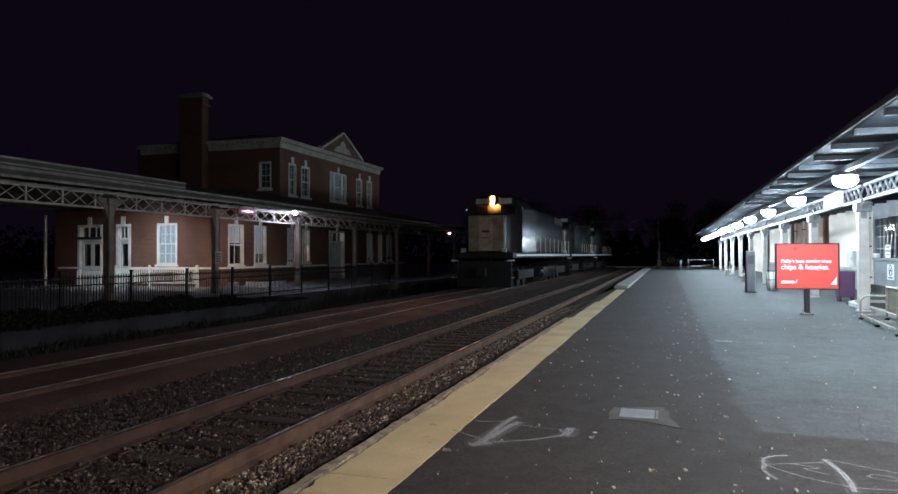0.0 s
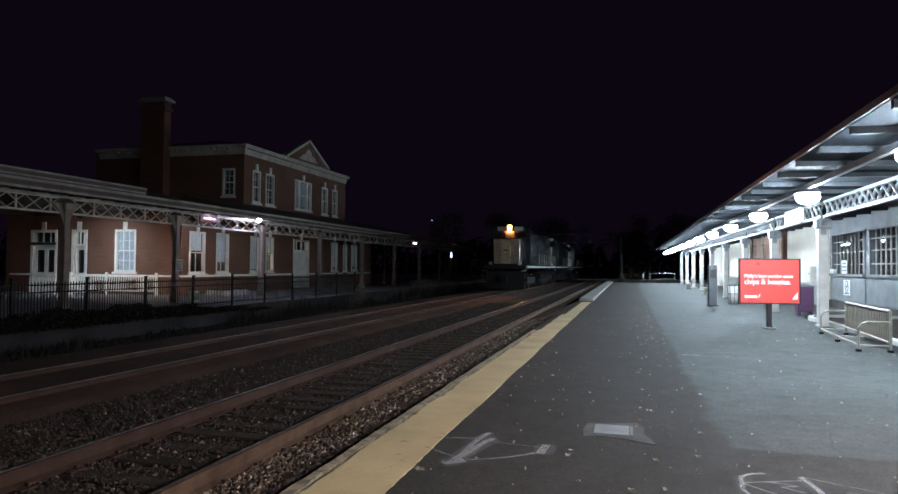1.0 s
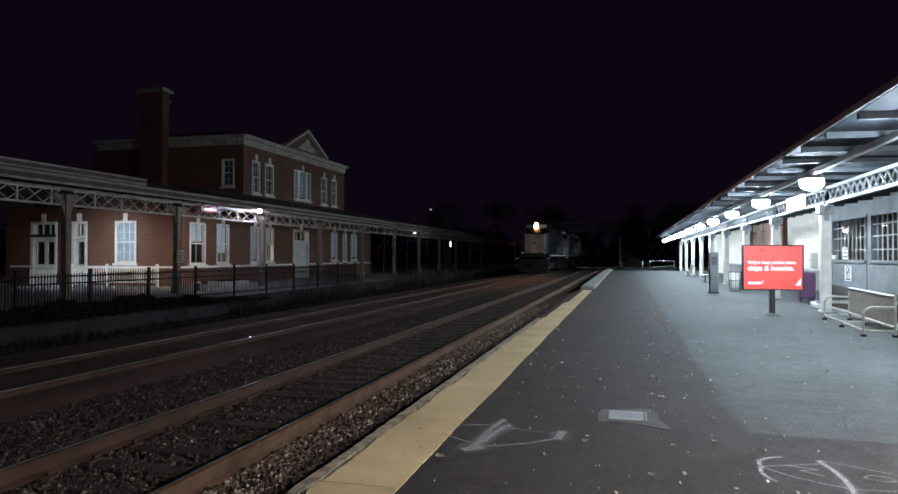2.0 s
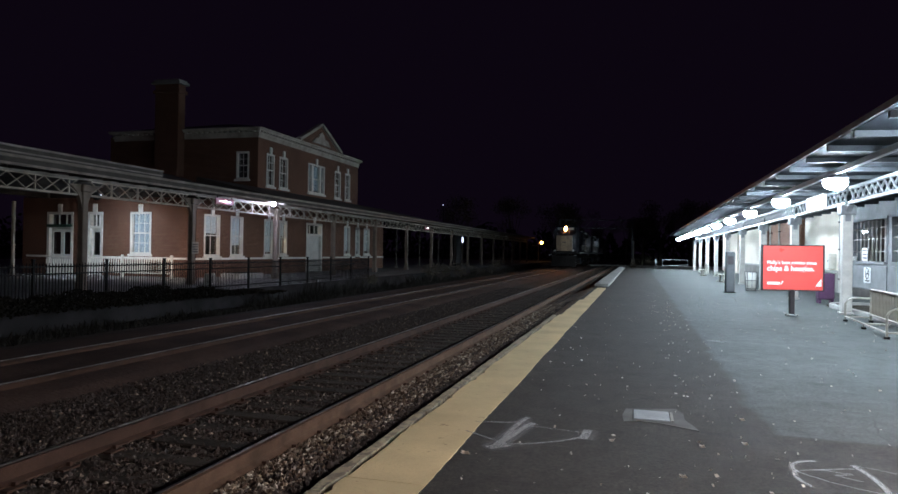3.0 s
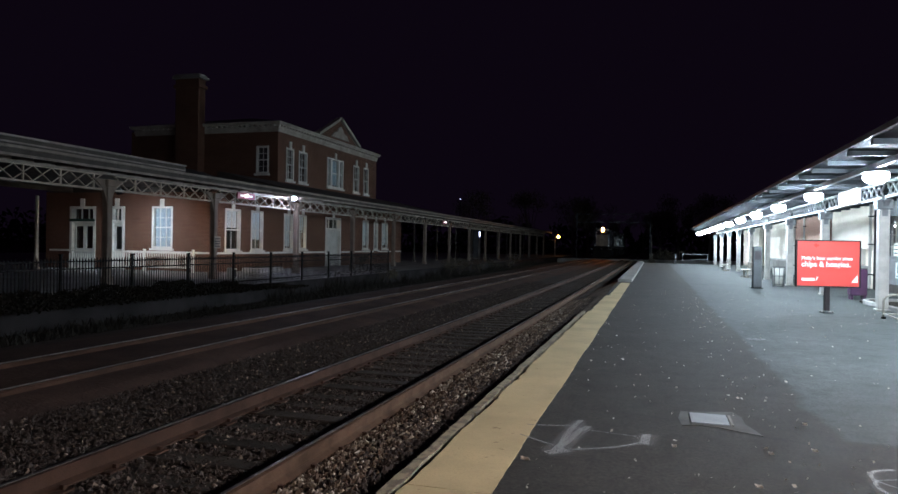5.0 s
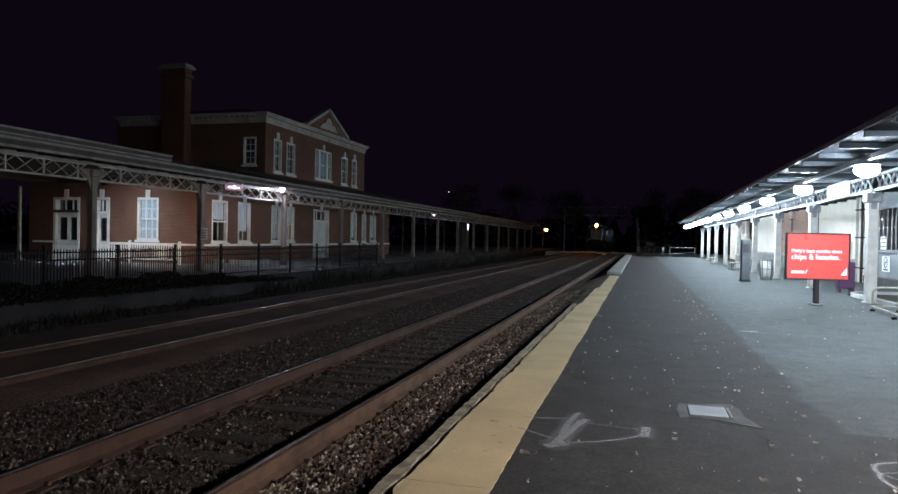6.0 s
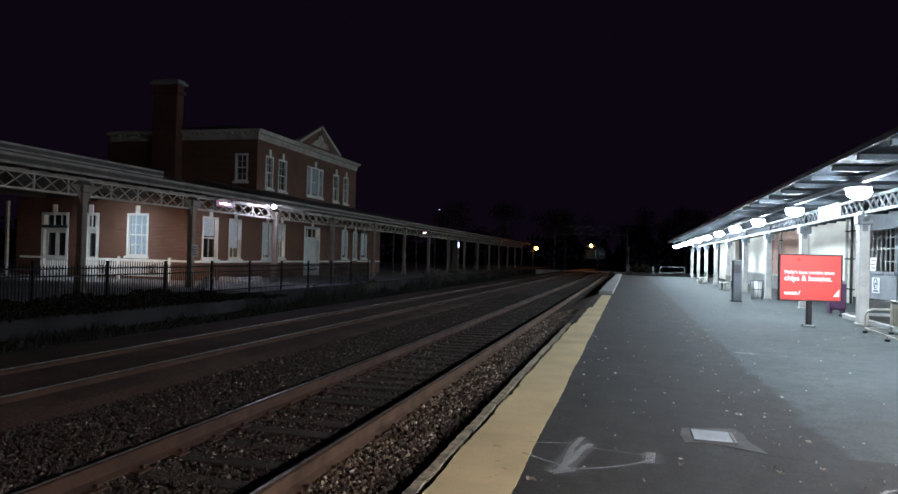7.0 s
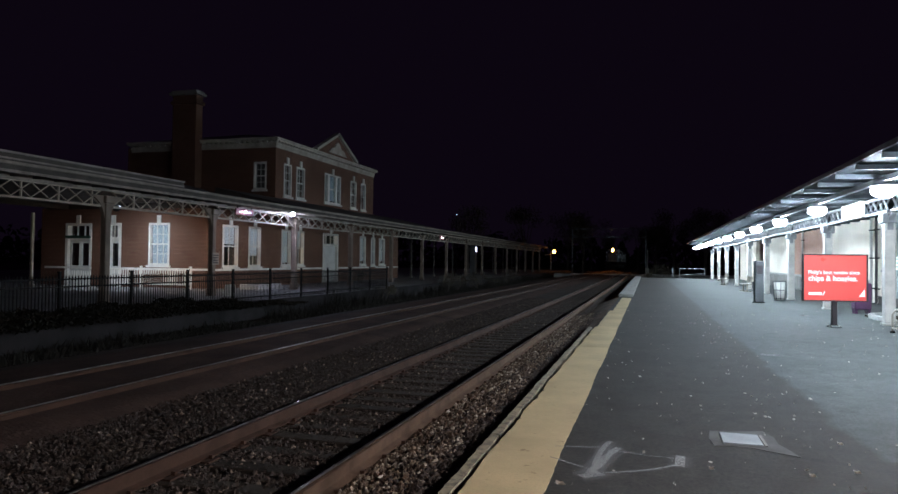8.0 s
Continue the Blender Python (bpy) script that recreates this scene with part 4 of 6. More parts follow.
part("gutter_lip", boxes((-17.68, -6, 4.2, -17.58, 125, 4.28)), CANOPY_PAINT, canopy, "pale gutter lip")
part("fascia_trim", boxes((-17.68, -6, 3.97, -17.65, 125, 4.05)), CANOPY_PAINT, canopy, "pale lower trim")
part("upper_roof_edge", boxes((-18.5, -6, 4.36, -18.3, 23.9, 4.62)), CANOPY_DARK, canopy, "raised stepped roof edge")
part("upper_trim", boxes((-18.56, -6, 4.62, -18.24, 23.9, 4.68)), TIN_EDGE, canopy, "pale metal trim on the raised edge")
part("middle_trim", boxes((-18.3, -6, 4.44, -18.26, 23.9, 4.49)), TIN_EDGE, canopy, "pale metal strip")
part("eave_beam", boxes((PX - 0.12, -6, 3.93, PX + 0.12, 125, 4.15)), CANOPY_PAINT, canopy, "timber eave beam")
tail = part("rafter_end", boxes((-19.4, 0, 4.0, -17.76, 0.09, 4.14)), CANOPY_PAINT, canopy, "rafter end under the eave")
tail.matrix_basis = pose(0, -6, 0)
for k in range(1, 160):
    twin(tail, pose(0, -6 + 0.8 * k, 0), canopy)
part("rear_beam", boxes((-22.6, WING_N + 0.2, 3.8, -22.4, 125, 4.15), (-32.8, 0, 4.3, -32.5, SOUTH - 0.1, 4.58)), CANOPY_DARK, canopy)
for i, (rx, ry) in enumerate([(-32.62, 30.0), (-32.62, 22.0)] + [(-22.5, y) for y in POSTS_L if y > 61]):
    p = thing("rear_post", "plain slim post at the back of the canopy", "post", pose(rx, ry, -0.1), group="rear canopy posts")
    # posts past the building: their dimness is put into a darker colour
    part("shaft", boxes((-0.075, -0.075, 0, 0.075, 0.075, 4.05), bevel=0.015), GIRDER_PAINT if i < 2 else CANOPY_DARK, p)
    part("foot", boxes((-0.14, -0.14, 0, 0.14, 0.14, 0.12)), CANOPY_PAINT, p)

# lamps of the opposite canopy


def skirt(r, z0, z1, n=16):
    """An open round collar about the z axis."""
    bm = bmesh.new()
    for k in range(n):
        a, b = k * math.tau / n, (k + 1) * math.tau / n
        bm.faces.new([bm.verts.new((r * math.cos(t), r * math.sin(t), z)) for t, z in ((a, z0), (b, z0), (b, z1), (a, z1))])
    return bm


flood = thing("flood_lamp", "bright cool flood lamp fixed to the canopy edge", "lamp", pose(-17.95, 32.2, 3.96))
part("housing", boxes((-0.16, -0.14, 0.02, 0.1, 0.14, 0.16), (-1.0, -0.03, 0.08, -0.16, 0.03, 0.14), bevel=0.01), DARK_STEEL, flood)
bm = bmesh.new()
bmesh.ops.create_uvsphere(bm, u_segments=12, v_segments=8, radius=0.1, matrix=Matrix.Translation((0, 0, -0.05)))
part("lens", bm, LAMP_FLOOD, flood, "glowing cool white lens", True)
down = thing("ceiling_spot", "small cool spot lamp under the canopy ceiling", "lamp", look((-26.2, 29.0, 4.12), (-27.0, 31.8, 0.3)))
bm = bmesh.new()
rod(bm, (0, 0, 0.0), (0, 0, 0.16), 0.15, 14, 0.1)
part("housing", bm, DARK_STEEL, down)
# collar added to keep the spot's light off the wall's far end
part("shade", skirt(0.19, 0.0, -0.15), IRON, down, "added dark collar narrowing the light")
bm = bmesh.new()
rod(bm, (0, 0, -0.012), (0, 0, -0.004), 0.12, 14)
part("lens", bm, LAMP_DOWN, down, "glowing cool lens")
bm = bmesh.new()
rod(bm, (0, 0.0, 0.12), (0, 0.25, 0.5), 0.025, 8)
part("bracket", bm, DARK_STEEL, down)
# no such lamp is seen: added behind the post to warm the end wall
fill_lamp = thing("post_lamp", "added warm fill lamp hidden behind a canopy post", "lamp", look((-19.13, 27.02, 2.3), (-24.3, 32.0, 0.35)))
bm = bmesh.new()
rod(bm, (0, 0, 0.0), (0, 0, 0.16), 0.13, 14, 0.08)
part("housing", bm, DARK_STEEL, fill_lamp)
# collar added to narrow the fill lamp's spill
part("shade", skirt(0.14, 0.0, -0.2), IRON, fill_lamp, "added dark collar narrowing the light")
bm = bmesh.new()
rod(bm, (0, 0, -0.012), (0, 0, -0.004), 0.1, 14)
part("lens", bm, LAMP_WALL, fill_lamp, "warm glowing lens")
name_board = thing("station_sign", "maroon station sign hanging below the girder", "sign", pose(PX + 0.12, 29.0, 3.78))
part("board", boxes((0, -0.75, -0.14, 0.05, 0.75, 0.16), bevel=0.01), SIGN_RED, name_board, "maroon board")
part("lettering_bar", boxes((0.05, -0.5, -0.03, 0.054, 0.5, 0.05)), PRINT, name_board)
for y in (-0.58, 0.58):
    part("hanger", boxes((0.01, y - 0.02, 0.16, 0.04, y + 0.02, 0.32)), IRON, name_board)
bm = bmesh.new()
bmesh.ops.create_uvsphere(bm, u_segments=10, v_segments=6, radius=0.045, matrix=Matrix.Translation((0.14, -0.1, 0.02)))
part("lamp", bm, LAMP_SMALL, name_board, "small glowing lamp", True)
part("lamp_arm", boxes((0.05, -0.12, 0.05, 0.15, -0.08, 0.09)), IRON, name_board)
copy_thing(name_board, pose(PX + 0.12, 61.9, 3.7))
notice = thing("notice_board", "small cream notice fixed to a canopy post", "notice", pose(PX + 0.17, 26.7, 1.55))
part("board", boxes((0, -0.25, -0.27, 0.03, 0.25, 0.27), bevel=0.008), CANOPY_PAINT, notice)
for i in range(4):
    part("text_bar", boxes((0.03, -0.19, -0.2 + i * 0.11, 0.033, 0.19, -0.15 + i * 0.11)), FRAME_DARK, notice)
pale = thing("vending_panel", "pale glowing panel under the far canopy", "panel", pose(-22.0, 87.3, -0.1))
part("cabinet", boxes((-0.4, -0.5, 0, 0.3, 0.5, 3.7), bevel=0.02), DARK_STEEL, pale)
part("screen", boxes((0.3, -0.38, 2.85, 0.32, 0.38, 3.5)), LAMP_PALE, pale, "pale bluish lit screen")
sodium = thing("street_lamp", "amber sodium lamp on a pole past the canopy end", "street lamp", pose(-17.5, 128.5, -0.1))
bm = bmesh.new()
rod(bm, (0, 0, 0), (0, 0, 3.9), 0.09, 10, 0.06)
part("pole", bm, GALV, sodium)
part("arm", boxes((0, -0.04, 3.82, 0.5, 0.04, 3.9), (-1.2, -0.05, 2.9, 0.0, 0.05, 3.0)), GALV, sodium)
bm = bmesh.new()
bmesh.ops.create_uvsphere(bm, u_segments=12, v_segments=8, radius=0.3, matrix=Matrix.Translation((0.6, 0, 3.55)))
part("globe", bm, LAMP_WARM, sodium, "glowing amber globe", True)
for ly, lx, lz in ((76, -17.6, 3.75), (96, -17.6, 3.8)):
    s = thing("eave_lamp", "tiny unlit eave lamp on the fascia", "lamp", pose(lx, ly, lz), group="eave lamps")
    part("shade", boxes((-0.08, -0.1, 0, 0.12, 0.1, 0.1), bevel=0.02), WHITE, s)
    part("bracket", boxes((-0.1, -0.02, 0.1, -0.02, 0.02, 0.26)), IRON, s)
far_pole = thing("mast_light", "small pale light on a dark mast beyond the canopy", "mast", pose(-26.0, 93.0, -0.1))
bm = bmesh.new()
rod(bm, (0, 0, 0), (0, 0, 8.1), 0.1, 8, 0.07)
part("mast", bm, IRON, far_pole)
part("lens", boxes((-0.05, -0.05, 8.1, 0.05, 0.05, 8.2), bevel=0.01), LAMP_PALE, far_pole)

# ---- iron fence along the opposite platform ----
fence = thing("iron_fence", "black iron picket fence along the platform edge", "fence")
FX = -15.0
fp = part("post", boxes((-0.032, -0.032, 0, 0.032, 0.032, 1.25), (-0.042, -0.042, 1.25, 0.042, 0.042, 1.29)), IRON, fence, "square iron post")
posts = [12.0 + 2.62 * i for i in range(11)]
fp.matrix_basis = pose(FX, posts[0], -0.1)
for y in posts[1:]:
    twin(fp, pose(FX, y, -0.1), fence)
for z in (0.08, 0.78, 0.98):
    part("rail", boxes((FX - 0.015, posts[0], z - 0.02, FX + 0.015, posts[-1], z + 0.02)), IRON, fence)
bm = boxes((-0.01, -0.01, 0, 0.01, 0.01, 1.06))
v = [bm.verts.new(p) for p in ((-0.016, -0.016, 1.06), (0.016, -0.016, 1.06), (0.016, 0.016, 1.06), (-0.016, 0.016, 1.06), (0, 0, 1.15))]
for q in ((0, 1, 4), (1, 2, 4), (2, 3, 4), (3, 0, 4)):
    bm.faces.new([v[i] for i in q])
pk = part("picket", bm, IRON, fence)
y, k = posts[0] + 0.1, 0
while y < posts[-1] and k < 250:
    if k == 0:
        pk.matrix_basis = pose(FX, y, -0.05)
    else:
        twin(pk, pose(FX, y, -0.05), fence)
    y += 0.105
    k += 1

# white railing of the ramp before the end wall
ramp_rail = thing("white_railing", "white timber porch railing before the brick wall", "railing")
part("top_rail", boxes((-28.6, 30.95, 0.88, -23.2, 31.05, 0.96), bevel=0.01), WHITE, ramp_rail)
part("bottom_rail", boxes((-28.6, 30.97, 0.12, -23.2, 31.03, 0.19)), WHITE, ramp_rail)
bl = part("baluster", boxes((-0.025, -0.02, 0.19, 0.025, 0.02, 0.88)), WHITE, ramp_rail)
for i in range(36):
    m = pose(-28.5 + i * 0.15, 31.0, 0)
    if i == 0:
        bl.matrix_basis = m
    else:
        twin(bl, m, ramp_rail)
for x in (-28.6, -26.3, -23.2):
    part("newel", boxes((x - 0.06, 30.94, -0.1, x + 0.06, 31.06, 1.12), bevel=0.01), WHITE, ramp_rail)
porch = thing("porch_railing", "white timber railing beside the porch door", "railing")
part("top_rail", boxes((-31.4, 30.95, 0.9, -29.6, 31.05, 0.98)), WHITE, porch)
bl2 = part("baluster", boxes((-0.025, -0.02, 0.0, 0.025, 0.02, 0.9)), WHITE, porch)
for i in range(12):
    m = pose(-31.35 + i * 0.155, 31.0, -0.1)
    if i == 0:
        bl2.matrix_basis = m
    else:
        twin(bl2, m, porch)
planter = thing("low_planter", "pale stone planter on the far paving", "planter", pose(-20.6, 33.6, -0.1))
part("tub", boxes((-0.6, -1.2, 0, 0.6, 1.2, 0.3), bevel=0.06), KERB, planter)
part("soil", boxes((-0.5, -1.1, 0.3, 0.5, 1.1, 0.33)), SOIL, planter)
crate = thing("utility_box", "small pale louvred box by the canopy post", "box", pose(-18.2, 27.1, -0.1))
part("case", boxes((-0.15, -0.2, 0, 0.15, 0.2, 0.5), bevel=0.02), WHITE, crate)
for i in range(3):
    part("louvre", boxes((0.15, -0.16 + i * 0.11, 0.08, 0.165, -0.1 + i * 0.11, 0.42)), FRAME_DARK, crate)
chair_at = (-27.9, 22.6)
for k in range(2):
    ch = thing("garden_chair", "pale metal chair on the far paving", "chair", pose(chair_at[0] + 0.9 * k, chair_at[1] - 0.4 * k, -0.1, 0, 0, 25 - 60 * k), group="garden chairs")
    bm = bmesh.new()
    for x in (-0.22, 0.22):
        rod(bm, (x, 0.2, 0.0), (x, 0.28, 0.9), 0.015)
    part("back_frame", bm, GALV, ch)
    part("seat", boxes((-0.24, -0.22, 0.43, 0.24, 0.22, 0.46), bevel=0.01), GALV, ch)
    for z in (0.6, 0.72, 0.85):
        part("back_slat", boxes((-0.22, 0.23, z, 0.22, 0.26, z + 0.05)), GALV, ch)
    for x in (-0.2, 0.2):
        part("leg", boxes((x - 0.015, -0.2, 0, x + 0.015, -0.17, 0.43)), GALV, ch)

# ---- near canopy and its building ----
WX = 9.16
RPOSTS = [21.3 + 6.6 * i for i in range(-4, 9)]
near_post = canopy_post("canopy_post", "pale painted steel-grey canopy post with curved brackets", "near canopy posts", 3.0, POST_PAINT, 0.26, 0.34, 0.06, SLATE)
near_post.matrix_basis = pose(6.07, RPOSTS[0], 0)
for y in RPOSTS[1:]:
    copy_thing(near_post, pose(6.07, y, 0))
# grey in place of post paint: the girder's shadowed look is in the colour
ng = lattice_girder("lattice_girder", "lattice girder between canopy posts, shade put into its grey", "near canopy girders", 6.6 - 0.3, 0.47, SLATE, 14, 0.045)
ng.matrix_basis = pose(6.12, RPOSTS[0] + 0.15, 3.06)
for y in RPOSTS[1:-1]:
    copy_thing(ng, pose(6.12, y + 0.15, 3.06))

roof = thing("near_canopy", "grey timber platform canopy with an upswept edge", "canopy", kind="structure")
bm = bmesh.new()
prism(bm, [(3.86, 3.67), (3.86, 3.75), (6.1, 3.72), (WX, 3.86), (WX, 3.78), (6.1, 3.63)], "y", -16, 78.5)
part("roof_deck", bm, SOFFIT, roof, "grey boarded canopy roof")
part("edge_trim", boxes((3.82, -16, 3.68, 3.86, 78.5, 3.78)), SLATE, roof, "thin grey edge trim")
part("purlin", boxes((4.66, -16, 3.42, 4.76, 78.5, 3.53)), SLATE, roof, "long purlin above the lamps")
bm = bmesh.new()
prism(bm, [(3.88, 3.56), (3.88, 3.665), (6.1, 3.625), (WX, 3.775), (WX, 3.6), (6.1, 3.535)], "y", 0, 0.1)
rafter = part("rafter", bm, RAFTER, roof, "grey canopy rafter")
rafter.matrix_basis = pose(0, -15.5, 0)
for k in range(1, 57):
    twin(rafter, pose(0, -15.5 + 1.65 * k, 0), roof)

lamp0 = thing("canopy_lamp", "bright cool-white globe lamp hung under the canopy", "lamp", group="canopy lamps")
bm = bmesh.new()
bmesh.ops.create_uvsphere(bm, u_segments=20, v_segments=12, radius=0.25, matrix=Matrix.Diagonal((1, 1, 0.66, 1)))
part("lens", bm, LAMP_COOL, lamp0, "glowing white lens", True)
bm = bmesh.new()
rod(bm, (0, 0, 0.08), (0, 0, 0.2), 0.27, 24, 0.2)
rod(bm, (0, 0, 0.2), (0, 0, 0.28), 0.05)
part("housing", bm, SLATE, lamp0, "small grey mounting cap")
# warm tint for two unseen lamps that colour the near ground
LAMP_WARMER = glow("warm_white_lens", (1.0, 0.88, 0.74), CANOPY_LAMP * 0.66)
LAMP_YS = [17.1 + 6.1 * i for i in range(-3, 11)]
lamp0.matrix_basis = pose(4.73, LAMP_YS[2], 3.25)
for y in LAMP_YS[3:]:
    copy_thing(lamp0, pose(4.73, y, 3.25))
# out-of-view lamps, added to light and warm the ground near the camera
for y in LAMP_YS[:2]:
    old = thing("canopy_lamp", "unseen warm-white drum lamp added to the canopy row", "lamp", pose(4.73, y, 3.25), group="canopy lamps")
    bm = bmesh.new()
    rod(bm, (0, 0, -0.2), (0, 0, 0.06), 0.25, 24, 0.27)
    part("lens", bm, LAMP_WARMER, old, "glowing warm lens", True)
    bm = bmesh.new()
    rod(bm, (0, 0, 0.065), (0, 0, 0.1), 0.34, 24, 0.3)
    rod(bm, (0, 0, 0.1), (0, 0, 0.26), 0.03)
    part("housing", bm, POST_PAINT, old)

near_house = thing("platform_building", "long brick and cream platform building under the canopy", "building")
bm = bmesh.new()
pierced(bm, "x", WX, 0.3, 22.8, 32.6, 0.0, 3.8, [(23.3, 27.6, 1.38, 3.12), (28.0, 32.3, 1.38, 3.12)])
part("window_wall", bm, SLATE, near_house, "grey panelled wall below barred windows")
part("cream_wall", boxes((WX, 32.6, 0, WX + 0.3, 41.0, 3.8)), CREAM, near_house, "brightly lit cream wall")
part("brick_wall", boxes((WX, 41.0, 0, WX + 0.3, 51.0, 3.8)), BRICK_PALE, near_house, "pale brick wall")
part("end_wall", boxes((WX, 51.0, 0, WX + 0.3, 63.0, 3.8), (WX, 67, 0, WX + 0.3, 78, 3.8)), CREAM, near_house, "cream wall")
part("rear_wall", boxes((14, -16, 0, 14.3, 78, 3.8), (WX + 0.3, 77.7, 0, 14, 78, 3.8), (WX + 0.3, 22.5, 0, 14, 22.8, 3.8)), CREAM, near_house)
part("plain_wall", boxes((WX, -16, 0, WX + 0.3, 22.8, 3.8)), BRICK_PALE, near_house, "plain brick wall")
part("stone_ledge", boxes((WX - 0.14, 33.9, 0.86, WX, 62.9, 0.98), bevel=0.02), KERB, near_house, "pale stone ledge")
part("plinth", boxes((WX - 0.08, 33.9, 0, WX, 62.9, 0.86)), CONCRETE, near_house, "grey base course")
for y0, y1 in ((50.6, 51.3), (40.8, 41.2)):
    part("corner_pilaster", boxes((WX - 0.22, y0, 0.98, WX, y1, 3.6)), BRICK, near_house, "red brick pilaster")
for y0, y1 in ((23.3, 27.6), (28.0, 32.3)):
    bm = boxes((WX - 0.03, y0, 1.38, WX + 0.12, y0 + 0.09, 3.12), (WX - 0.03, y1 - 0.09, 1.38, WX + 0.12, y1, 3.12), (WX - 0.03, y0, 3.03, WX + 0.12, y1, 3.12), (WX - 0.12, y0, 1.34, WX + 0.12, y1, 1.44))
    win = part("window", bm, SLATE, near_house, "grey framed barred window")
    part("pane", boxes((WX + 0.14, y0, 1.44, WX + 0.147, y1, 3.12)), GLASS, win, "dark glass").visible_shadow = False
    bar = part("bar", boxes((-0.02, -0.016, 1.44, 0.02, 0.016, 3.03)), POST_PAINT, win)
    n = 9
    for i in range(1, n):
        m = pose(WX + 0.06, y0 + (y1 - y0) * i / n, 0)
        if i == 1:
            bar.matrix_basis = m
        else:
            twin(bar, m, win)
    for z in (1.82, 2.3, 2.72):
        part("cross_bar", boxes((WX + 0.03, y0, z - 0.018, WX + 0.05, y1, z + 0.018)), POST_PAINT, win)
bm = boxes((WX - 0.04, 23.3, 0.36, WX, 27.6, 1.28), (WX - 0.04, 28.0, 0.36, WX, 32.3, 1.28), bevel=0.012)
part("wall_panel", bm, SLATE, near_house, "grey riveted panels under the windows")
part("dark_base", boxes((WX - 0.02, 22.8, 0.0, WX, 33.0, 0.33)), CANOPY_DARK, near_house, "dark base board")
part("inner_floor", boxes((WX + 0.3, 22.8, -0.02, 14, 77, 0.0)), BROWN_ROOM, near_house)
part("inner_wall", boxes((WX + 1.1, 22.9, 0, WX + 1.2, 32.5, 3.75)), BROWN_ROOM, near_house, "brown inner wall")
for y in (32.9, 33.6, 47.2, 50.2):
    pipe = thing("drain_pipe", "slim painted drain pipe fixed to the wall", "pipe", pose(WX - 0.12, y, 0), group="drain pipes")
    bm = bmesh.new()
    rod(bm, (0, 0, 0.02), (0, 0, 3.66), 0.055, 10)
    part("tube", bm, FRAME_DARK if y < 33 else POST_PAINT, pipe)
    for z in (0.6, 1.9, 3.1):
        part("clip", boxes((-0.07, -0.07, z, 0.12, 0.07, z + 0.05)), IRON, pipe)
cab1 = thing("electric_cabinet", "white electric cabinet fixed to the wall", "cabinet", pose(WX - 0.28, 35.2, 1.03))
part("case", boxes((-0.02, -0.55, 0, 0.28, 0.45, 0.72), bevel=0.02), WHITE, cab1)
part("door", boxes((-0.045, -0.5, 0.05, -0.02, 0.4, 0.67), bevel=0.006), WHITE, cab1)
part("latch", boxes((-0.06, -0.45, 0.33, -0.045, -0.4, 0.4)), IRON, cab1)
nosm = thing("no_smoking_sign", "square white no smoking sign on the grey panel", "sign", pose(WX - 0.045, 30.1, 0.9))
part("plate", boxes((-0.012, -0.42, -0.3, 0, 0.42, 0.3)), PRINT, nosm)
bm = bmesh.new()
for i in range(20):
    a, b = i * math.tau / 20, (i + 1) * math.tau / 20
    beam(bm, (-0.016, 0.2 * math.cos(a), 0.06 + 0.2 * math.sin(a)), (-0.016, 0.2 * math.cos(b), 0.06 + 0.2 * math.sin(b)), 0.008, 0.04)
beam(bm, (-0.016, -0.14, 0.2), (-0.016, 0.14, -0.08), 0.008, 0.04)
box(bm, -0.018, -0.13, 0.03, -0.012, 0.13, 0.08)
part("symbol", bm, FRAME_DARK, nosm, "dark ring with a bar")
part("text_bar", boxes((-0.015, -0.28, -0.25, -0.012, 0.28, -0.19)), FRAME_DARK, nosm)
notices = thing("window_notice", "white notice with dark lines in the barred window", "notice", pose(WX - 0.05, 30.4, 1.46))
part("sheet", boxes((-0.01, -0.32, 0, 0.0, 0.32, 0.5)), PRINT, notices)
for i in range(3):
    part("text_bar", boxes((-0.014, -0.24, 0.08 + 0.15 * i, -0.01, 0.24, 0.13 + 0.15 * i)), FRAME_DARK, notices)
tub = thing("white_tub", "small white tub on the window ledge", "tub", pose(WX - 0.1, 31.7, 1.44))
part("body", boxes((-0.08, -0.25, 0, 0.05, 0.25, 0.16), bevel=0.03), PRINT, tub)
part("rim", boxes((-0.09, -0.26, 0.16, 0.06, 0.26, 0.19)), PRINT, tub)

# planting bed inside its kerb
bed = thing("planting_bed", "dark earth bed behind a pale concrete kerb", "planter", kind="structure")
part("earth", boxes((6.4, -10, 0.0, WX - 0.02, 24.7, 0.05)), SOIL, bed)
bm = boxes((6.25, -10, 0, 6.4, 23.6, 0.13), bevel=0.015)
pts = [(6.33 + 0.9 * (1 - math.cos(a)), 23.6 + 1.2 * math.sin(a), 0.065) for a in [i * math.pi / 12 for i in range(7)]] + [(WX, 24.8, 0.065)]
for a, b in zip(pts[:-1], pts[1:]):
    beam(bm, a, b, 0.15, 0.13)
part("kerb", bm, KERB, bed, "pale concrete kerb")
white_board = thing("sign_box", "plain white sign box mounted on the lattice girder", "sign", pose(6.02, 24.6, 3.08))
part("case", boxes((-0.06, -1.2, 0, 0.04, 1.0, 0.44), bevel=0.01), PRINT, white_board)
part("frame", boxes((-0.065, -1.24, -0.03, 0.04, 1.04, 0.0), (-0.065, -1.24, 0.44, 0.04, 1.04, 0.47)), GALV, white_board)

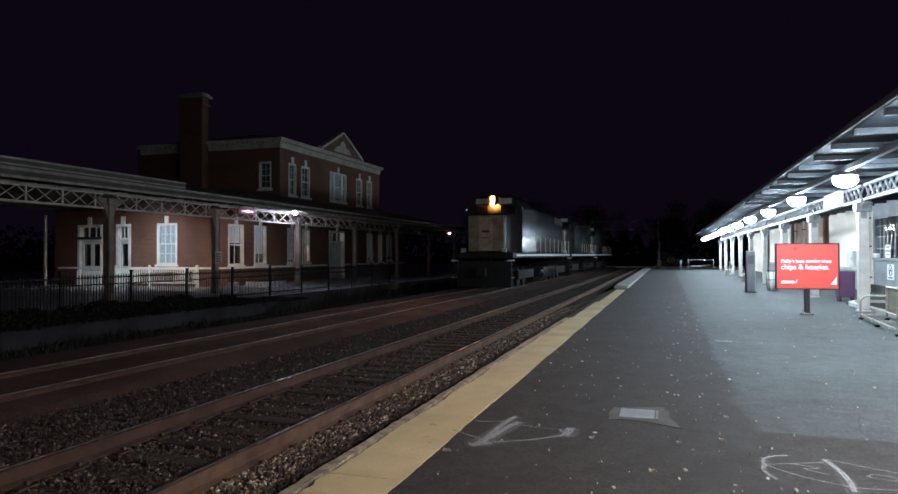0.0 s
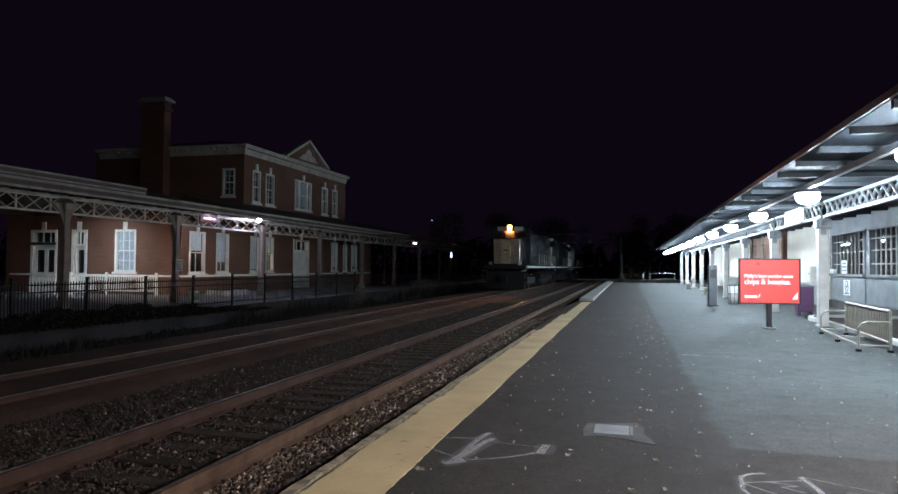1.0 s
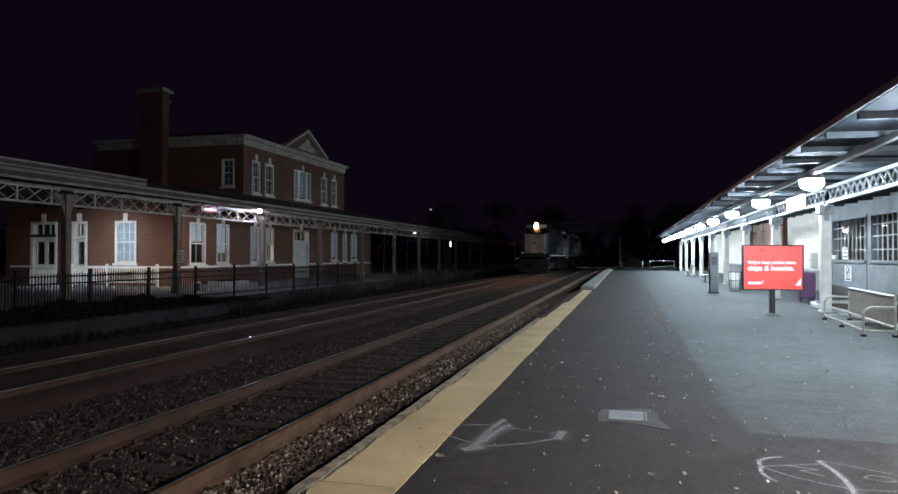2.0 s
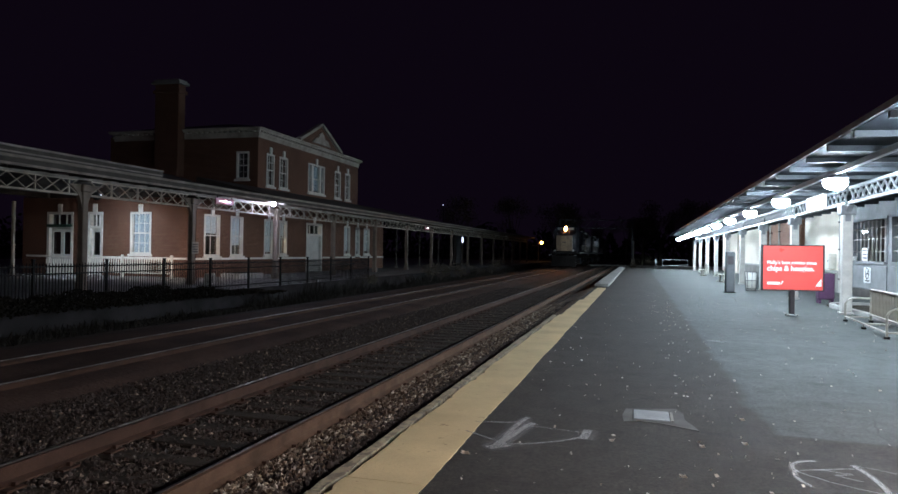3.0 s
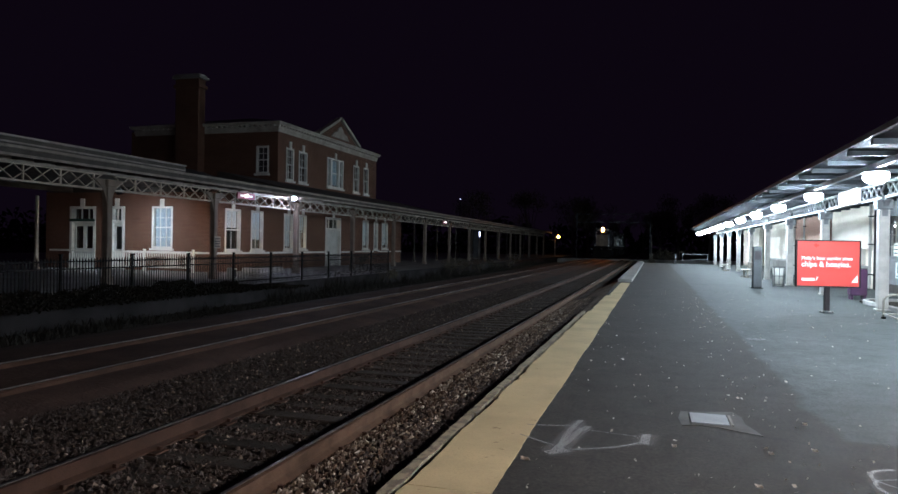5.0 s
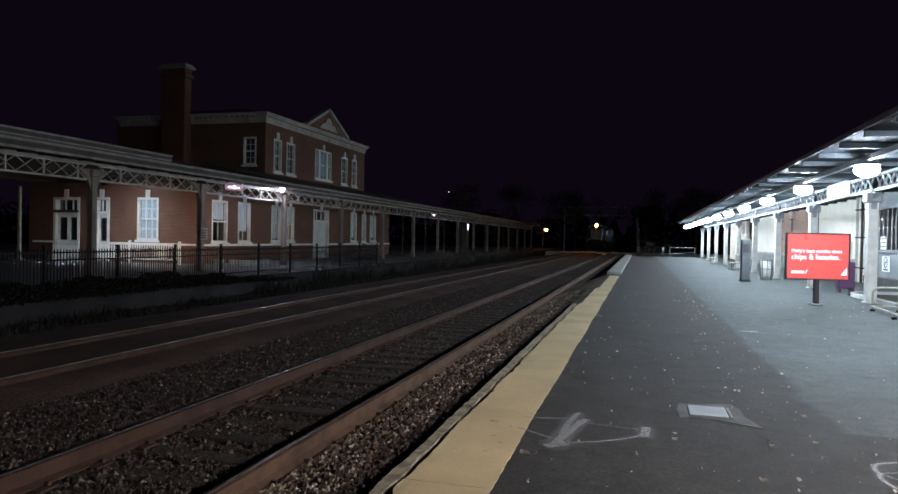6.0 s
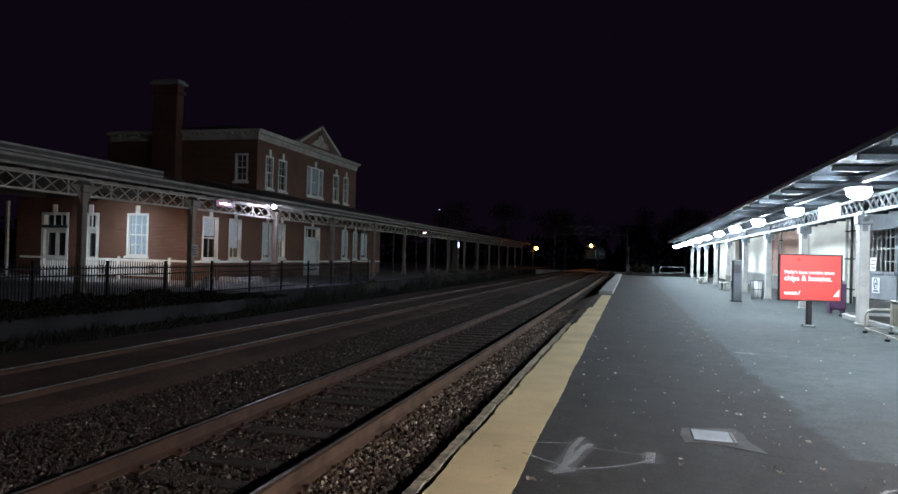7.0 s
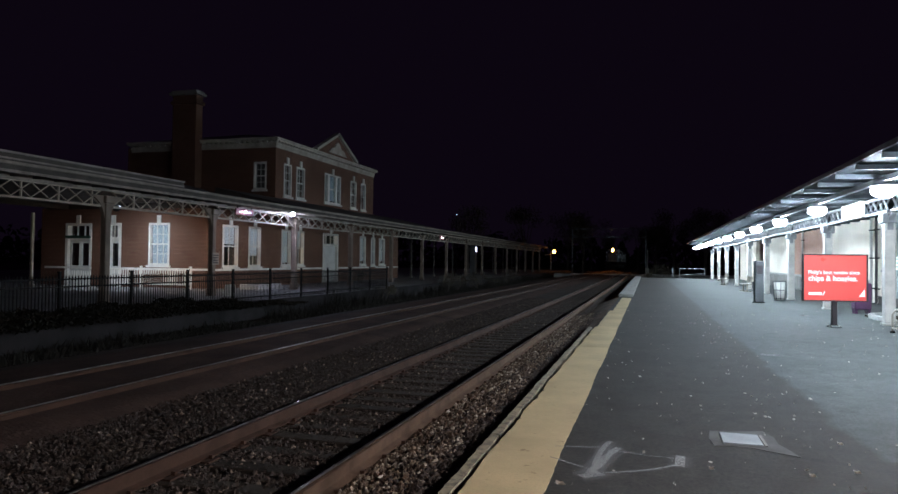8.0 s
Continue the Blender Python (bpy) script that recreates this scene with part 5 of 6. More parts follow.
# poster stand
sign = thing("poster_stand", "red poster in a dark frame on one steel post", "sign", pose(4.44, 19.87, 0, 0, 0, 8.6))
part("post", boxes((-0.065, 0.03, 0.06, 0.065, 0.12, 0.72), bevel=0.008), FRAME_DARK, sign)
part("foot_plate", boxes((-0.14, -0.04, 0.005, 0.14, 0.19, 0.022), bevel=0.005), DARK_STEEL, sign)
for x in (-0.11, 0.11):
    for y in (-0.015, 0.165):
        part("bolt", boxes((x - 0.015, y - 0.015, 0.025, x + 0.015, y + 0.015, 0.05)), GALV, sign)
part("frame", boxes((-0.785, 0.0, 0.67, -0.756, 0.1, 1.885), (0.756, 0.0, 0.67, 0.785, 0.1, 1.885), (-0.756, 0.0, 0.67, 0.756, 0.1, 0.699), (-0.756, 0.0, 1.861, 0.756, 0.1, 1.885), (-0.755, 0.06, 0.7, 0.755, 0.1, 1.86)), FRAME_DARK, sign, "dark metal frame")
poster = part("poster", boxes((-0.756, 0.03, 0.698, 0.756, 0.058, 1.862)), RED, sign, "red printed poster")


def lettering(text, size, x, z, parent, material, bold):
    cu = bpy.data.curves.new("lettering", "FONT")
    cu.body, cu.size, cu.offset, cu.extrude = text, size, bold, 0.0015
    tmp = bpy.data.objects.new("lettering_source", cu)
    scene.collection.objects.link(tmp)
    me = bpy.data.meshes.new_from_object(tmp.evaluated_get(bpy.context.evaluated_depsgraph_get()))
    bpy.data.objects.remove(tmp)
    me.materials.clear()
    me.materials.append(material)
    ob = new("lettering", me)
    ob.parent = parent
    ob.matrix_basis = pose(x, 0.028, z, 90)
    wide = max(v.co.x for v in me.vertices) - min(v.co.x for v in me.vertices)
    return ob, wide


ob, wide = lettering("Philly\u2019s best combo since", 0.125, -0.65, 1.375, poster, PRINT, 0.0025)
ob.scale = (1.24 / wide, 1, 1)
ob, wide = lettering("chips & hoagies.", 0.19, -0.65, 1.2, poster, PRINT, 0.0035)
ob.scale = (1.19 / wide, 1, 1)
part("mark_bar", boxes((-0.64, 0.024, 0.83, -0.32, 0.029, 0.9)), PRINT, poster, "white bar of unreadable print")
bm = bmesh.new()
prism(bm, [(-0.3, 0.83), (-0.28, 0.83), (-0.235, 0.93), (-0.26, 0.93)], "y", 0.024, 0.029)
part("mark_slash", bm, PRINT, poster)
bm = bmesh.new()
prism(bm, [(0.57, 0.8), (0.72, 0.8), (0.72, 1.0)], "y", 0.024, 0.029)
part("corner_shape", bm, PRINT, poster, "white triangle")

# bench
bench = thing("metal_bench", "long tubular metal bench with a slatted back", "bench", pose(5.3, 17.0, 0, 0, 0, -4))
L = 1.9
bm = bmesh.new()
tube(bm, [(0.55, -L, 0.04), (0.55, -L, 0.8), (0.55, L, 0.8), (0.55, L, 0.04)], 0.028, 8)
tube(bm, [(0.52, -L, 0.2), (0.52, L, 0.2)], 0.022, 8)
part("back_frame", bm, GALV, bench, "dull metal tube frame")
sl = part("back_slat", boxes((-0.008, -0.045, 0.2, 0.008, 0.045, 0.79)), SLAT_WOOD, bench)
for i in range(30):
    m = pose(0.56, -L + 0.1 + i * (2 * L - 0.2) / 29, 0)
    if i == 0:
        sl.matrix_basis = m
    else:
        twin(sl, m, bench)
for y in (-L, L):
    bm = bmesh.new()
    tube(bm, [(0.0, y, 0.04), (0.0, y, 0.45), (0.06, y, 0.54), (0.16, y, 0.58), (0.55, y, 0.58)], 0.025, 8)
    tube(bm, [(0.0, y, 0.12), (0.55, y, 0.12)], 0.02, 8)
    part("arm", bm, GALV, bench, "bent tube arm")
bm = bmesh.new()
tube(bm, [(0.0, -L, 0.12), (0.0, L, 0.12)], 0.022, 8)
tube(bm, [(0.0, 0, 0.03), (0.0, 0, 0.12), (0.55, 0, 0.12)], 0.02, 8)
part("base_rail", bm, GALV, bench)
for x, y in ((0, -L), (0, 0), (0, L), (0.55, -L), (0.55, L)):
    part("foot", boxes((x - 0.045, y - 0.045, 0.0, x + 0.045, y + 0.045, 0.045)), IRON, bench)

# pillar, bins, purple box, far benches
pillar = thing("ticket_pillar", "tall dark grey steel ticket pillar on the platform", "pillar", pose(4.26, 31.3, 0, 0, 0, 6))
part("body", boxes((-0.17, -0.14, 0.03, 0.17, 0.14, 1.74), bevel=0.02), DARK_STEEL, pillar)
part("side_panel", boxes((0.171, -0.12, 0.1, 0.185, 0.12, 1.66)), GALV, pillar, "pale side panel")
part("base", boxes((-0.22, -0.19, 0, 0.22, 0.19, 0.03)), IRON, pillar)
part("screen", boxes((-0.12, -0.147, 1.2, 0.12, -0.139, 1.55)), FRAME_DARK, pillar)
bin0 = thing("litter_bin", "pale litter bin in a square metal cage", "bin", pose(5.37, 33.1, 0))
bm = bmesh.new()
rod(bm, (0, 0, 0.06), (0, 0, 0.86), 0.2, 16, 0.25)
part("liner", bm, WHITE, bin0, "pale plastic liner", True)
bm = bmesh.new()
for i in range(8):
    a = i * math.tau / 8
    rod(bm, (0.22 * math.cos(a), 0.22 * math.sin(a), 0), (0.275 * math.cos(a), 0.275 * math.sin(a), 0.88), 0.012, 6)
part("cage", bm, DARK_STEEL, bin0, "dark metal cage")
for z, r in ((0.12, 0.235), (0.48, 0.25), (0.86, 0.28)):
    bm = bmesh.new()
    tube(bm, [(r * math.cos(i * math.tau / 16), r * math.sin(i * math.tau / 16), z) for i in range(17)], 0.014, 6)
    part("hoop", bm, DARK_STEEL, bin0)
paper = thing("news_box", "plain purple metal newspaper box on short legs", "newspaper box", pose(6.66, 26.0, 0))
part("case", boxes((-0.25, -0.22, 0.14, 0.25, 0.22, 1.02), bevel=0.03), PURPLE, paper)
part("door", boxes((-0.2, -0.235, 0.5, 0.2, -0.219, 0.94), bevel=0.006), PURPLE, paper)
part("handle", boxes((-0.06, -0.25, 0.52, 0.06, -0.235, 0.55)), PURPLE, paper)
for x in (-0.19, 0.19):
    part("leg", boxes((x - 0.04, -0.16, 0, x + 0.04, 0.16, 0.14)), PURPLE, paper)
for i, (bx0, by0) in enumerate(((5.3, 43.6), (5.3, 56.0))):
    fb = thing("platform_bench", "pale metal platform bench by the canopy posts", "bench", pose(bx0, by0, 0), group="far platform benches")
    part("seat", boxes((-0.25, -0.9, 0.42, 0.25, 0.9, 0.47), bevel=0.015), GALV, fb)
    part("backrest", boxes((0.22, -0.9, 0.55, 0.27, 0.9, 0.9), bevel=0.015), GALV, fb)
    for y in (-0.8, 0.8):
        part("leg", boxes((-0.22, y - 0.03, 0, 0.25, y + 0.03, 0.05), (-0.04, y - 0.03, 0.05, 0.04, y + 0.03, 0.42), (0.2, y - 0.03, 0.42, 0.24, y + 0.03, 0.9)), GALV, fb)
rail_end = thing("end_barrier", "grey tubular steel barrier closing the platform end", "barrier", pose(0, 75.2, 0))
bm = bmesh.new()
tube(bm, [(3.0, 0, 0), (3.0, 0, 1.05), (5.5, 0.6, 1.05), (5.5, 0.6, 0)], 0.032, 8)
part("frame", bm, SLATE, rail_end)
bm = bmesh.new()
tube(bm, [(3.0, 0, 0.4), (5.5, 0.6, 0.55)], 0.028, 8)
part("middle_rail", bm, SLATE, rail_end)
post_end = thing("marker_post", "short post with a pale reflective cap", "post", pose(2.3, 75.0, 0))
part("post", boxes((-0.06, -0.06, 0, 0.06, 0.06, 0.6)), DARK_STEEL, post_end)
part("cap", boxes((-0.08, -0.06, 0.62, 0.08, 0.06, 1.06), bevel=0.03), SLATE, post_end, "pale reflective cap")
sig = thing("signal_post", "slim grey signal post beyond the platform", "post", pose(-0.2, 118, -0.8))
bm = bmesh.new()
rod(bm, (0, 0, 0), (0, 0, 4.6), 0.09, 8)
part("pole", bm, GALV, sig)
part("box", boxes((-0.35, -0.2, 0.4, 0.25, 0.2, 1.5), bevel=0.03), GALV, sig)
crossing = solid("road_crossing", boxes((-14, 106, -0.8, 30, 111.5, -0.15)), CONCRETE, "pale concrete road crossing over the tracks", "road")

bridge = thing("signal_bridge", "slim grey signal bridge spanning the tracks far off", "signal bridge", pose(0, 128, -0.8))
for x in (-13.5, -0.5):
    part("leg", boxes((x - 0.12, -0.12, 0, x + 0.12, 0.12, 8.6)), DARK_STEEL, bridge)
for z in (6.9, 8.4):
    part("beam", boxes((-13.5, -0.08, z, -0.5, 0.08, z + 0.14)), DARK_STEEL, bridge)
for k in range(9):
    bm = bmesh.new()
    beam(bm, (-13.4 + 1.43 * k, 0, 6.95), (-13.4 + 1.43 * (k + 1), 0, 8.45), 0.06)
    part("brace", bm, DARK_STEEL, bridge)

# ---- locomotives ----


def locomotive(label, lit):
    """A road locomotive, nose towards -y, rail top at z = 0, its headlight at y = 0.6, its nose reaching to y = -0.9."""
    loco = thing("locomotive", label, "locomotive", group="locomotives")
    part("frame_sill", boxes((-1.5, -1.5, 1.28, 1.5, 19.2, 1.42), bevel=0.01), UNDER, loco)
    part("sill_stripe", boxes((1.5, -0.6, 1.33, 1.512, 19.0, 1.38)), SILL_WHITE, loco, "white stripe along the sill")
    part("sill_stripe", boxes((-1.512, -0.6, 1.33, -1.5, 19.0, 1.38)), SILL_WHITE, loco, "white stripe along the sill")
    nose = part("nose", boxes((-0.98, -0.9, 1.42, 0.98, 0.82, 3.5), bevel=0.08), LOCO_BLACK, loco, "high short nose")
    part("nose_panel", boxes((-0.92, -0.94, 1.5, 0.92, -0.9, 3.4), bevel=0.012), NOSE_SHADE, nose, "tan front panel, its darker tone standing for shade")
    part("nose_door", boxes((-0.36, -0.965, 1.54, 0.3, -0.94, 3.3), bevel=0.01), NOSE, nose)
    for z0, z1 in ((2.5, 2.62), (2.2, 2.24)):
        part("nose_vent", boxes((-0.22, -0.98, z0, 0.17, -0.965, z1)), FRAME_DARK, nose)
    bm = bmesh.new()
    prism(bm, [(-1.5, 1.42), (1.5, 1.42), (1.5, 3.9), (1.1, 4.35), (0.6, 4.52), (-0.6, 4.52), (-1.1, 4.35), (-1.5, 3.9)], "y", 0.8, 4.6)
    cab = part("cab", bm, LOCO_BLACK, loco, "black cab with a curved roof")
    part("cab_roof", boxes((-1.2, 0.62, 4.53, 1.2, 4.7, 4.6), bevel=0.02), LOCO_GREY, cab)
    for s in (-1, 1):
        part("windshield", boxes((s * 0.75 - 0.38, 0.775, 3.58, s * 0.75 + 0.38, 0.798, 4.04), bevel=0.006), CAB_GLASS, cab, "dark windshield")
        part("side_window", boxes((s * 1.5 - 0.02, 1.6, 3.05, s * 1.5 + 0.02, 3.2, 3.75)), CAB_GLASS, cab, "dark side window")
        part("awning", boxes((s * 1.5, 1.5, 3.8, s * 1.72, 3.3, 3.84)), LOCO_GREY, cab)
    hb = part("headlight_box", boxes((-1.08, 0.7, 4.1, 1.08, 0.799, 4.5), bevel=0.05), LOCO_GREY, loco, "box above the nose with number boards")
    for s in (-1, 1):
        nb = part("number_board", boxes((s * 0.62 - 0.34, 0.67, 4.14, s * 0.62 + 0.34, 0.7, 4.44), bevel=0.008), BOARD, hb, "pale number board")
    # one oval shield, added to narrow the beam of both lenses
    ring = [(0.165 * math.cos(k * math.tau / 24), (4.43 if k < 12 else 4.17) + 0.165 * math.sin(k * math.tau / 24)) for k in range(24)]
    bm = bmesh.new()
    for (x0, z0), (x1, z1) in zip(ring, ring[1:] + ring[:1]):
        bm.faces.new([bm.verts.new(p) for p in ((x0, 0.1, z0), (x1, 0.1, z1), (x1, 0.7, z1), (x0, 0.7, z0))])
    part("headlight_hood", bm, SHIELD_BLACK, hb, "added black oval shield round the headlights")
    for z, y in ((4.17, 0.66), (4.43, 0.664)):
        bm = bmesh.new()
        rod(bm, (0, y, z), (0, y + 0.03, z), 0.148, 18)
        part("headlight", bm, HEADLIGHT if lit else BOARD, hb, "glowing amber headlight" if lit else "unlit headlight")
    hood = part("hood", boxes((-0.95, 4.6, 1.42, 0.95, 19.0, 4.25), bevel=0.1), LOCO_GREY, loco, "long black engine hood")
    for i in range(16):
        y = 4.9 + i * 0.86
        part("hood_door", boxes((0.95, y, 1.75, 0.99, y + 0.78, 3.55), bevel=0.014), LOCO_GREY, hood)
        part("hood_door", boxes((-0.99, y, 1.75, -0.95, y + 0.78, 3.55), bevel=0.014), LOCO_GREY, hood)
    part("radiator_grille", boxes((0.95, 14.8, 3.6, 1.0, 18.6, 4.15), (-1.0, 14.8, 3.6, -0.95, 18.6, 4.15)), UNDER, hood)
    for y in (8.2, 15.2, 16.7, 18.2):
        bm = bmesh.new()
        rod(bm, (0, y, 4.25), (0, y, 4.42), 0.6, 16)
        part("roof_fan", bm, UNDER, hood)
    part("exhaust_stack", boxes((-0.3, 10.2, 4.25, 0.3, 11.6, 4.5), bevel=0.03), UNDER, hood)
    for s in (-1, 1):
        for i in range(9):
            y = 4.8 + i * 1.75
            bm = bmesh.new()
            rod(bm, (s * 1.45, y, 1.42), (s * 1.45, y, 2.4), 0.018, 6)
            part("handrail_post", bm, GALV, loco)
        bm = bmesh.new()
        rod(bm, (s * 1.45, 4.8, 2.4), (s * 1.45, 18.8, 2.4), 0.018, 6)
        part("handrail", bm, LOCO_BLACK, loco)
        bm = bmesh.new()
        tube(bm, [(s * 1.42, -1.4, 1.3), (s * 1.42, -1.4, 2.4), (s * 1.25, -1.0, 2.4)], 0.02, 6)
        part("front_handrail", bm, UNDER, loco)
        for k in range(4):
            part("step", boxes((s * 1.45 - 0.28, -1.3, 0.3 + 0.3 * k, s * 1.45 + 0.02, -1.0, 0.33 + 0.3 * k)), SILL_WHITE if k % 2 else UNDER, loco)
        part("ditch_light", boxes((s * 1.05 - 0.12, -1.5, 1.44, s * 1.05 + 0.12, -1.36, 1.66), bevel=0.02), BOARD, loco)
    part("pilot", boxes((-1.4, -1.45, 0.15, 1.4, -1.3, 1.2), bevel=0.03), UNDER, loco, "black pilot plate")
    part("coupler", boxes((-0.18, -2.0, 0.7, 0.18, -1.4, 1.0), (-0.28, -2.15, 0.65, 0.28, -1.9, 1.05), bevel=0.04), UNDER, loco)
    bm = bmesh.new()
    prism(bm, [(-1.35, 0.35), (-1.45, 0.6), (-1.45, 1.0), (1.45, 1.0), (1.45, 0.6), (1.35, 0.35)], "y", 7.4, 12.2)
    part("fuel_tank", bm, LOCO_BLACK, loco, "black rounded fuel tank")
    for s in (-1, 1):
        bm = bmesh.new()
        rod(bm, (s * 1.3, 6.0, 0.75), (s * 1.3, 7.2, 0.75), 0.2, 12)
        part("air_reservoir", bm, LOCO_GREY, loco)
    for y0 in (0.7, 13.4):
        tr = part("truck", boxes((-1.3, y0, 0.45, -1.1, y0 + 4.4, 0.95), (1.1, y0, 0.45, 1.3, y0 + 4.4, 0.95), (-1.1, y0 + 1.0, 0.5, 1.1, y0 + 1.4, 0.9), (-1.1, y0 + 3.0, 0.5, 1.1, y0 + 3.4, 0.9), bevel=0.03), UNDER, loco, "greasy six-wheel truck")
        for k in range(3):
            for s in (-1, 1):
                bm = bmesh.new()
                rod(bm, (s * 0.68, y0 + 0.55 + k * 1.65, 0.51), (s * 0.82, y0 + 0.55 + k * 1.65, 0.51), 0.51, 20)
                part("wheel", bm, UNDER, tr)
    bm = bmesh.new()
    for x in (-0.15, 0, 0.15):
        rod(bm, (x, 3.0, 4.7), (x, 3.5, 4.7), 0.06, 8, 0.03)
    box(bm, -0.2, 3.3, 4.6, 0.2, 3.4, 4.68)
    part("horn", bm, SILL_WHITE, loco, "horn cluster")
    # the deck stands high over the wheels: lift all that is above them
    for ob in loco.children_recursive:
        for v in ob.data.vertices:
            z = v.co.z
            v.co.z = z if z < 0.95 else 0.95 + (z - 0.95) * 0.9 / 0.47 if z < 1.42 else 1.85 + (z - 1.42) * 0.947
    return loco


lead = locomotive("black diesel locomotive with its amber headlights lit", True)
second = locomotive("black diesel locomotive coupled in the middle, unlit", False)
third = copy_thing(second, pose(0, 0, 0))
tagged(third, "black diesel locomotive coupled at the far end, unlit")

# ---- weeds, bushes, trees ----


def blades(name, count, xs, ys, h, label, seed, z):
    rng = np.random.default_rng(seed)
    x, y = rng.uniform(*xs, count), rng.uniform(*ys, count)
    dens = np.sin(y * 1.3) + np.sin(y * 0.37 + x * 2) + rng.uniform(-1.5, 1.5, count)
    hh = h * rng.uniform(0.3, 1.0, count) * np.clip(0.55 + 0.3 * dens, 0.15, 1.3)
    a = rng.uniform(0, 6.28, count)
    lean = rng.normal(0, 0.35, (count, 2)) * hh[:, None]
    w = rng.uniform(0.012, 0.035, count)
    p0 = np.stack([x - np.cos(a) * w, y - np.sin(a) * w, np.full(count, z)], -1)
    p1 = np.stack([x + np.cos(a) * w, y + np.sin(a) * w, np.full(count, z)], -1)
    p2 = np.stack([x + lean[:, 0], y + lean[:, 1], z + hh], -1)
    pts = np.stack([p0, p1, p2], 1).reshape(-1, 3)
    me = bpy.data.meshes.new(name)
    me.from_pydata(pts.tolist(), [], np.arange(count * 3).reshape(-1, 3).tolist())
    me.materials.append(WEED)
    return tagged(new(name, me), label, "weeds", kind="stuff")


blades("weeds", 24000, (-14.8, -11.6), (6, 75), 0.32, "dry tangled weeds below the retaining wall", 4, -0.8)
blades("tall_weeds", 7000, (-14.85, -14.4), (24, 110), 0.95, "taller dry weeds growing along the wall", 9, -0.8)


def leafy(bm, centre, radius, count, rng, size):
    for i in range(count):
        d = Vector((rng.gauss(0, 1), rng.gauss(0, 1), rng.gauss(0, 1))).normalized() * radius * (rng.random() ** 0.5)
        d.z *= 0.8
        c = Vector(centre) + d
        q = Euler((rng.uniform(0, 6.3), rng.uniform(0, 6.3), rng.uniform(0, 6.3))).to_matrix()
        s = size * rng.uniform(0.6, 1.4)
        vs = [bm.verts.new(c + q @ Vector(p) * s) for p in ((-1, 0, 0.2), (0, -0.5, 0), (1, 0, 0.2), (0, 0.5, 0))]
        bm.faces.new(vs)


def tree(x, y, h, seed):
    rng = random.Random(seed)
    t = thing("tree", "dark leafy tree standing beyond the station", "tree", pose(x, y, -0.8), group="trees beyond the station")
    bm = bmesh.new()
    rod(bm, (0, 0, 0), (0.1, 0, h * 0.45), 0.3, 8, 0.2)
    crown = bmesh.new()
    for i in range(9):
        a, e = rng.uniform(0, 6.28), rng.uniform(0.3, 0.95)
        r = h * 0.28 * rng.uniform(0.5, 1.1)
        tip = (r * math.cos(a), r * math.sin(a), h * (0.4 + 0.55 * e))
        rod(bm, (0.08, 0, h * rng.uniform(0.25, 0.44)), tip, 0.1, 6, 0.03)
        leafy(crown, tip, h * 0.17, 260, rng, 0.16)
    part("trunk", bm, BARK, t)
    part("crown", crown, FOLIAGE, t, "uneven crown of small dark leaves")


def leaf_mass(name, label, category, count, place, size, material, seed):
    """A mass of small leaves that nobody could count, joined into one mesh."""
    rng = np.random.default_rng(seed)
    c = place(rng, count)
    u = rng.normal(0, 1, (count, 3))
    u /= np.linalg.norm(u, axis=1)[:, None]
    w = np.cross(u, rng.normal(0, 1, (count, 3)))
    w /= np.linalg.norm(w, axis=1)[:, None]
    s = (size * rng.uniform(0.5, 1.4, count))[:, None]
    pts = np.stack([c - u * s, c - w * s * 0.5, c + u * s, c + w * s * 0.5], 1).reshape(-1, 3)
    me = bpy.data.meshes.new(name)
    me.from_pydata(pts.tolist(), [], np.arange(count * 4).reshape(-1, 4).tolist())
    me.materials.append(material)
    return tagged(new(name, me), label, category, kind="stuff")


def hedge_place(rng, n):
    y = 6 + 21 * rng.uniform(0, 1, n)
    top = 0.25 + 0.06 * np.sin(y * 2.1) + 0.04 * np.sin(y * 5.3) - np.clip((y - 19) * 0.07, 0, 0.5)
    x = rng.normal(-14.6, 0.16, n)
    return np.stack([x, y, -0.25 + (top + 0.25) * rng.uniform(0, 1, n) ** 0.7], -1)


